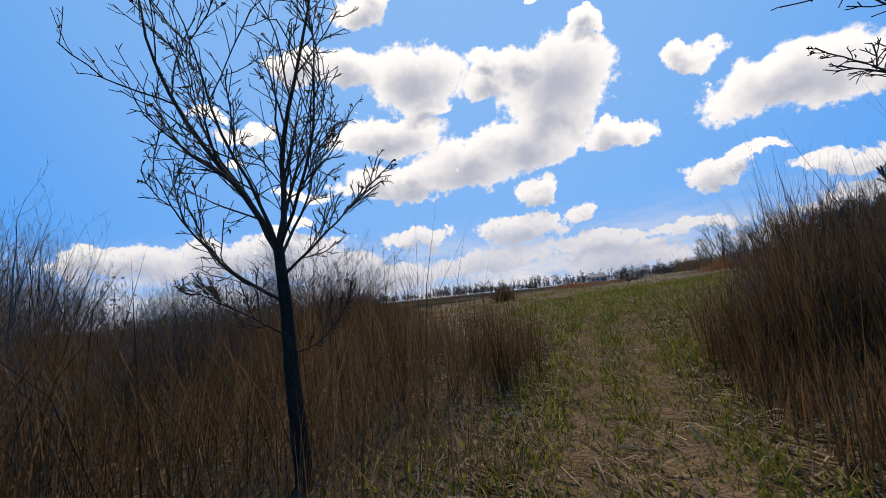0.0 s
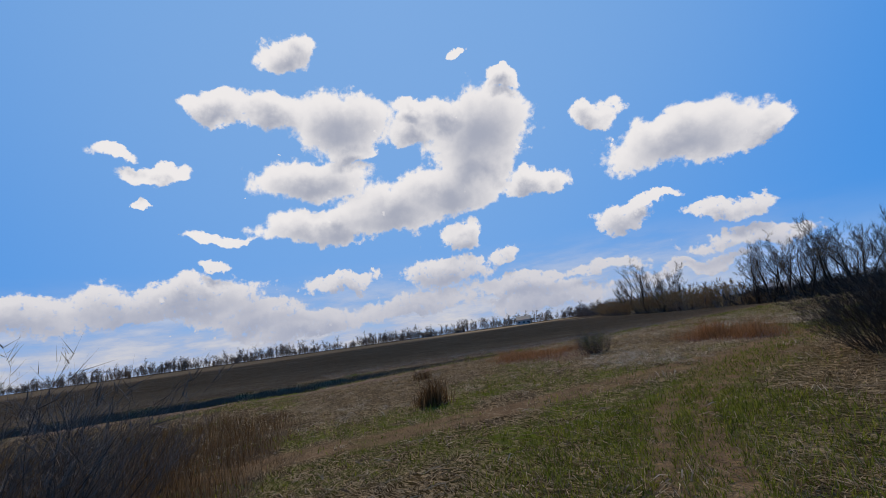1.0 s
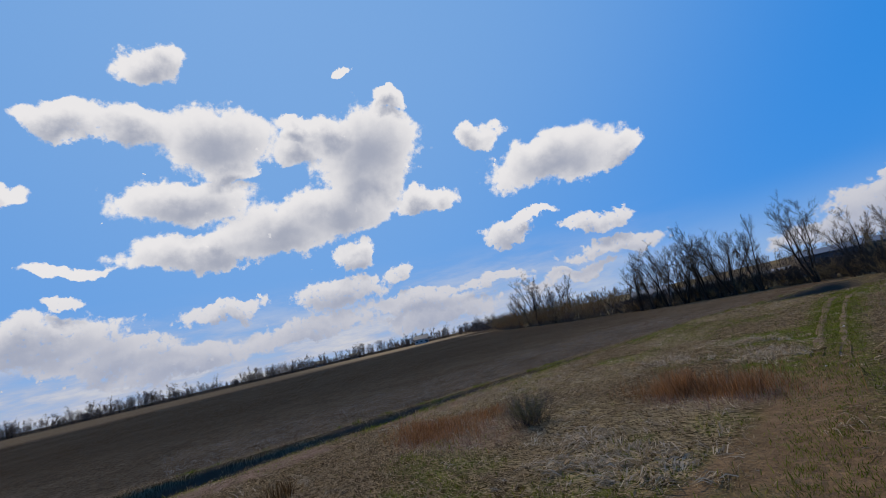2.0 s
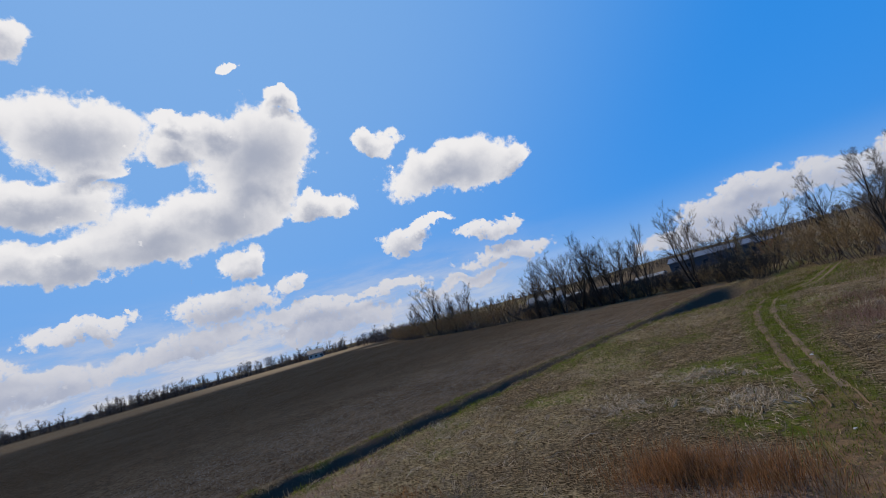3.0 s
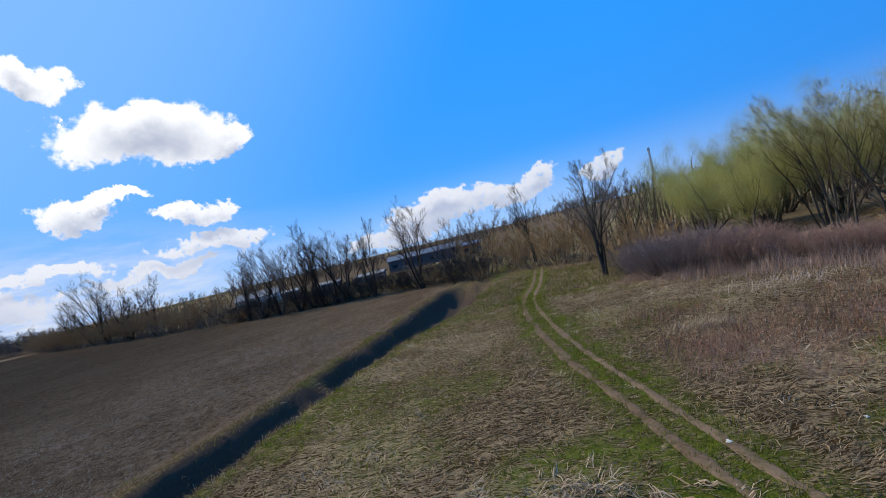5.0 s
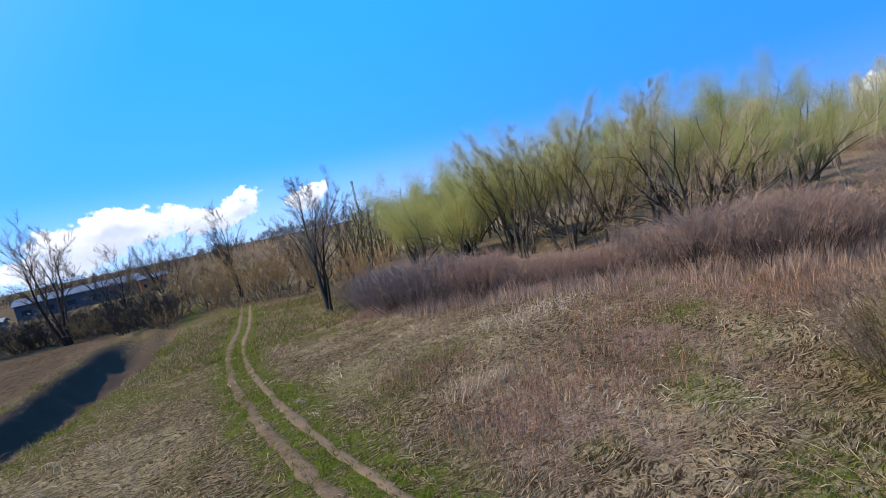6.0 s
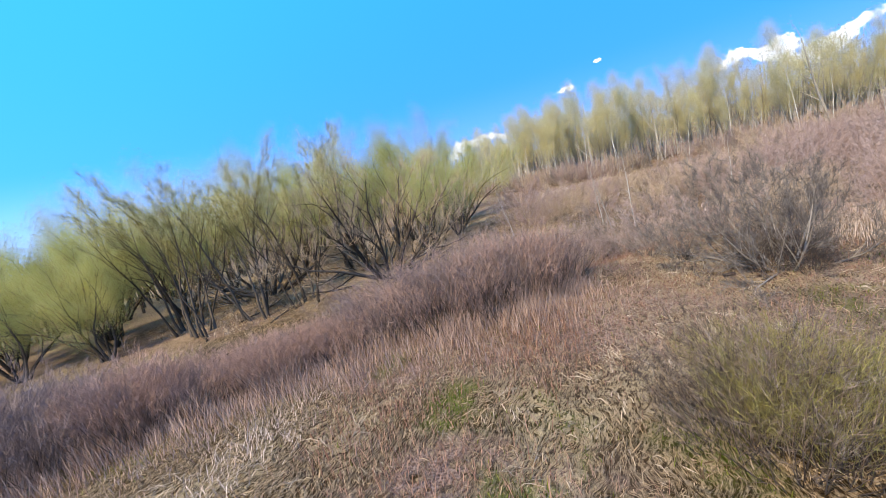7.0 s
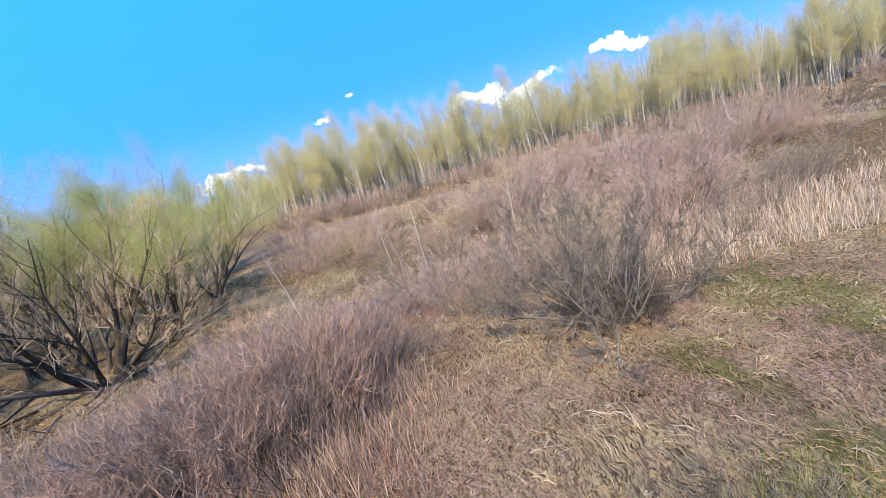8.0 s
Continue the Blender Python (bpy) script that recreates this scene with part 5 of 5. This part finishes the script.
for cx, cy, wide, deep, many in ((4.2, -9.8, 1.6, 0.8, 90), (3.4, 5.4, 1.0, 0.9, 60), (1.0, -8.2, 1.2, 0.7, 40), (0.2, 9.6, 1.3, 0.6, 40), (9.3, 6.5, 1.0, 1.3, 40), (-2.0, 5.5, 1.6, 0.8, 40)):
    x, y = cx + heap.normal(0, wide, many), cy + heap.normal(0, deep, many)
    mats(heap, x, y, 14, 0.6, 0.017, "straw_heap", PALE_STRAW, "bright flattened straw swept into a heap on the meadow", 0.14, 0.2, "straw")
x, y = 8.1 + heap.normal(0, 0.75, 900), 21.6 + heap.normal(0, 0.35, 900)
blades(heap, x, y, 0.5, 1.3, 0.014, "straw_heap", PALE_STRAW, "heap of pale flattened reeds in the rusty weeds", "straw", comb=0.1)
x, y = 15.4 + heap.normal(0, 1.8, 420), 27.0 + heap.normal(0, 0.9, 420)
blades(heap, x, y, 0.6, 1.25, 0.011, "straw_heap", REED, "bleached dead reed stalks below the red shrubs", "straw", comb=0.3)


PINK_REED = material("pinkish_dead_stems", (0.27, 0.175, 0.135), (0.46, 0.335, 0.265), 2.0, 0.8, 0, 0.25, "piece")
k = heap.integers(0, len(edge), 15000)
out = heap.uniform(-1.2, 1.0, len(k)) + heap.exponential(1.5, len(k)) - 0.4
x, y = edge[k, 0] - 0.70 * out + heap.normal(0, 0.3, len(k)), edge[k, 1] - 0.71 * out + heap.normal(0, 0.3, len(k))
blades(heap, x, y, 0.95 * (0.3 + 0.7 * smooth(5.0, 0.0, out)), 0.4, 0.010, "dead_stems", PINK_REED, "pinkish dead stems standing along the foot of the red shrubs", "weeds", lumps=0.8)


def fallen(x, y, turn, length, seed):
    """A fallen limb with a few side branches, lying on the ground."""
    r = np.random.default_rng(seed)
    pts, rad = limbs(r, np.array([(0.0, 0.0, 0.1)]), np.array([(1.0, 0.0, 0.08)]), np.array([length]), np.array([0.10]), 8, 0.07, 0.0, 0.3)
    s, d, l, w = shoots(r, pts, rad, 6, 0.25, 40, 0.35, 0.5)
    d[:, 2] = np.abs(d[:, 2]) * 0.5 + 0.1
    p2, r2 = limbs(r, s, d, l, w, 4, 0.12, 0.02)
    ob = tagged(new("fallen_branch", build_mesh("fallen_branch", *tubes(pts, rad, 6), mat=BARK_WILLOW)), "dead willow limb fallen on the stream bank", "branch")
    for k in range(len(p2)):
        new("side_branch", build_mesh("side_branch", *tubes(p2[k:k + 1], r2[k:k + 1], 4), mat=BARK_WILLOW)).parent = ob
    ob.matrix_basis = pose(x, y, float(land(x, y)), 0, 0, turn)


for k, (x, y, turn, length) in enumerate(((49, 38.5, -25, 6), (51, 37.5, -50, 5), (46, 38.8, 190, 7), (52, 35, -10, 5), (43.5, 40, 200, 6), (40, 48, 20, 6), (37, 51, -15, 5), (45, 42.5, 160, 6), (53, 40, 30, 7), (50, 44, -70, 6), (36, 46, 10, 5), (42, 37.5, -30, 5), (56, 36, 15, 6), (33, 51, 60, 5))):
    fallen(x, y, turn, length, 400 + k)
log_pts, log_rad = limbs(np.random.default_rng(430), np.array([(-0.32, 0.0, 0.07)]), np.array([(1.0, 0.0, 0.08)]), np.array([0.7]), np.array([0.085]), 6, 0.05, 0.0, 0.75)
log = tagged(new("log", build_mesh("log", *tubes(log_pts, log_rad, 8), mat=TWIG_DARK)), "short charred log lying in dry grass beside the grey tree", "log")
log.matrix_basis = pose(29.9, 10.3, float(land(29.9, 10.3)), 0, 0, 130)
litter(6.6, 2.3, 0.07, 1, "pale stone lying on the wheel rut")
litter(4.9, 11.4, 0.10, 2, "small pale stone beside the wheel rut")
litter(8.6, 11.6, 0.07, 3, "white scrap lying in the dry grass")


def box_part(name, size, place, mat, parent, label=""):
    """A bevelled box as a part."""
    bm = bmesh.new()
    bmesh.ops.create_cube(bm, size=1)
    bmesh.ops.scale(bm, vec=size, verts=bm.verts)
    bmesh.ops.bevel(bm, geom=bm.edges[:], offset=min(size) * 0.04, segments=1, affect="EDGES")
    me = bpy.data.meshes.new(name)
    bm.to_mesh(me)
    bm.free()
    me.materials.append(mat)
    ob = tagged(new(name, me), label)
    ob.location = place
    ob.parent = parent
    return ob


def roof_part(length, depth, rise, place, mat, parent):
    """A pitched roof with overhang, closed below, ridge along x."""
    bm = bmesh.new()
    a, b = length / 2 + 0.5, depth / 2 + 0.5
    rows = [[bm.verts.new((s * a, y, z)) for y, z in ((-b, 0), (0, rise), (b, 0), (b, -0.25), (0, rise - 0.3), (-b, -0.25))] for s in (-1, 1)]
    for k in range(6):
        bm.faces.new((rows[0][k], rows[0][(k + 1) % 6], rows[1][(k + 1) % 6], rows[1][k]))
    for row in rows:
        bm.faces.new(row)
    for s, row in zip((-1, 1), rows):
        gable = [bm.verts.new((s * (a - 0.5), y, z)) for y, z in ((-b + 0.5, -0.3), (0, rise - 0.35), (b - 0.5, -0.3))]
        bm.faces.new(gable)
    bmesh.ops.recalc_face_normals(bm, faces=bm.faces)
    me = bpy.data.meshes.new("roof")
    bm.to_mesh(me)
    bm.free()
    me.materials.append(mat)
    ob = new("roof", me)
    ob.location = place
    ob.parent = parent


def building(name, x, y, turn, length, depth, eaves, rise, wall, roof, label, windows=4):
    root = tagged(new(name), label, "building")
    root.matrix_basis = pose(x, y, float(land(x, y)) - 0.4, 0, 0, turn)
    box_part("wall", (length, depth, eaves), (0, 0, eaves / 2), wall, root)
    roof_part(length, depth, rise, (0, 0, eaves + 0.27), roof, root)
    for k in range(windows):
        px = (k + 0.5) / windows * length - length / 2
        for s in (-1, 1):
            box_part("window", (min(2.2, length / windows * 0.45), 0.16, min(1.5, eaves * 0.3)), (px, s * (depth / 2 + 0.02), eaves * 0.55), PANE, root, "dark glazed window")
    box_part("door", (1.8, 0.18, min(2.6, eaves * 0.6)), (length * 0.4, -depth / 2 - 0.03, min(2.6, eaves * 0.6) / 2 + 0.4), ROOF_DARK, root, "dark door")
    return root


building("industrial_shed", -40, 193, 8, 32, 14, 5.0, 1.8, ROOF_DARK, ROOF_DARK, "long dark metal industrial shed beyond the thickets", 6)
building("industrial_shed", -19.5, 187, 8, 8, 11, 4.6, 1.0, WALL_RUST, ROOF_DARK, "orange-brown clad end shed of the works", 2)
for k in range(4):
    building("storage_shed", -58 - 22 * k, 168 + 8 * k, 6 + 11 * k, 11, 6, 2.4, 0.8, ROOF_DARK, ROOF_PALE, "low pale-roofed storage shed in a yard", 4)
building("storage_shed", -100, 158, 20, 15, 9, 4.0, 2.2, WALL_PALE, ROOF_PALE, "pale-roofed house half hidden behind the field hedge", 3)
building("farmhouse", -372, 198, 60, 13, 9, 4.5, 3.5, WALL_PALE, ROOF_DARK, "far farmhouse with a dark pitched roof", 3)
for k, (x, y) in enumerate(((-440, 165), (-452, 130), (-400, 228))):
    building("cottage", x - 20, y, 75 + 9 * k, 10, 8, 3.2, 2.6, WALL_PALE, ROOF_DARK, "small far village cottage among trees", 2)

mast = tagged(new("radio_mast"), "slim grey lattice mast with antennas far beyond the willows", "mast")
mast.matrix_basis = pose(153.7, 511.7, float(land(153.7, 511.7)) - 0.5, 0, 0, 20)
top = 51.5 - float(land(153.7, 511.7))
for k in range(3):
    u, v = math.cos(k * 2.094) * 1.1, math.sin(k * 2.094) * 1.1
    pts = np.array([[(u, v, 0), (u * 0.8, v * 0.8, top / 2), (u * 0.7, v * 0.7, top)]], float)
    data = tubes(pts, np.full((1, 3), 0.4), 6)
    leg = new("leg", build_mesh("leg", *data, mat=STEEL))
    leg.parent = mast
levels = int(top / 1.6)
for k in range(levels):
    h0, h1 = k * 1.6, (k + 1) * 1.6
    u = 1.1 - 0.3 * k / levels
    p0, p1 = (math.cos(k * 2.094) * u, math.sin(k * 2.094) * u, h0), (math.cos((k + 1) * 2.094) * u, math.sin((k + 1) * 2.094) * u, h1)
    brace = new("brace", build_mesh("brace", *tubes(np.array([[p0, p1]], float), np.full((1, 2), 0.2), 4), mat=STEEL))
    brace.parent = mast
for k in range(3):
    box_part("antenna", (0.5, 0.35, 2.6), (math.cos(k * 2.094) * 1.3, math.sin(k * 2.094) * 1.3, top - 2.2), ROOF_PALE, mast, "pale panel antenna")


# ---- the far woods ----
def far_woods(name, line, deep, height, count, wood, leaf, label, seed, leaf_size=0.9, leaves=90, clumped=False):
    """Distant trees, joined: a stem and a ragged cloud of twigs for each."""
    rng = np.random.default_rng(seed)
    k = rng.integers(0, len(line), count)
    x, y = line[k, 0] + rng.normal(0, deep, count), line[k, 1] + rng.normal(0, deep, count)
    size = 1.0
    if clumped:
        groups = rng.integers(0, len(line), count // 8)
        pick = rng.integers(0, len(groups), count)
        x, y = line[groups[pick], 0] + rng.normal(0, deep * 0.7, count), line[groups[pick], 1] + rng.normal(0, deep * 0.7, count)
        size = rng.uniform(0.55, 1.15, len(groups))[pick]
    h = np.asarray(height) * size * rng.uniform(0.5, 1.2, count)
    z = land(x, y)
    base = np.stack([x, y, z - 0.5], 1)
    pts, rad = limbs(rng, base, np.tile((0.0, 0.0, 1.0), (count, 1)) + rng.normal(0, 0.08, (count, 3)), h, h * 0.02, 4, 0.06, 0.03, 0.2)
    s, d, l, r = shoots(rng, pts, rad, 7, 0.25, 40, 0.45, 0.5)
    p2, r2 = limbs(rng, s, d, l, r, 2, 0.12, 0.08)
    thing = tagged(new(name, build_mesh(name, *joined([tubes(pts, rad, 4), tubes(p2, r2, 3)]), mat=wood)), label, "woods", kind="stuff")
    spots = along(rng, p2, count * leaves, 0.5)
    v, q = leaf_cloud(rng, spots, leaf_size)
    crown = new("crown", build_mesh("crown", v, None, q, mat=leaf))
    crown.parent = thing


west = curve_through([(-250, 196), (-300, 222), (-360, 245), (-430, 200), (-445, 120), (-452, 40), (-450, -40), (-440, -130), (-400, -220)], 4)
far_woods("far_woods", west, 12, 10.0, 900, TWIG_DARK, TWIG_BROWN, "dark line of distant bare woods along the horizon", 301, 0.36, 170, True)
far_woods("scrub", west, 7, 4.5, 500, TWIG_DARK, TWIG_BROWN, "low dark scrub under the distant woods", 308, 0.3, 90)
yard = curve_through([(-120, 136), (-90, 124), (-60, 114), (-30, 108), (-5, 104), (15, 100)], 2)
far_woods("scrub", yard, 7, 4.2, 330, TWIG_DARK, TWIG_BROWN, "dark leafless scrub between the hedge and the works", 307, 0.2)
north = curve_through([(-260, 330), (-140, 420), (-40, 470), (60, 500), (160, 500), (260, 470), (360, 420)], 4)
far_woods("hill_woods", north, 55, 10, 1000, TWIG_DARK, TWIG_BROWN, "brown wooded hillside behind the works", 302, 0.45)
behind = curve_through([(150, 75), (132, 44), (124, 22), (126, 2), (118, -20), (108, -38), (108, -60), (98, -76), (98, -100)], 2)
far_woods("birch_woods", behind, 5, 14, 420, BARK_PALE, LEAF_BIRCH, "deeper rows of the birch wood in young leaf", 303, 0.14, 260)
deep = curve_through([(70, 110), (100, 118), (150, 110), (175, 70), (170, 20), (160, -30), (150, -80), (130, -130)], 3)
far_woods("birch_woods", deep, 10, 15, 380, BARK_PALE, LEAF_BIRCH, "far rows of the birch wood in young leaf", 306, 0.2, 210)
grove = curve_through([(25, 96), (45, 90), (62, 80), (78, 66), (92, 52)], 2)
far_woods("willow_woods", grove, 5, 11, 300, BARK_WILLOW, LEAF_WILLOW, "hazy green willows deeper along the stream", 304, 0.13, 220)
south = curve_through([(-30, -70), (-10, -62), (5, -58), (20, -60), (45, -62), (70, -58)], 2)
far_woods("scrub", south, 5, 5.5, 170, TWIG_GREY, TWIG_GREY, "grey leafless scrub behind the brown weeds", 305, 0.14)
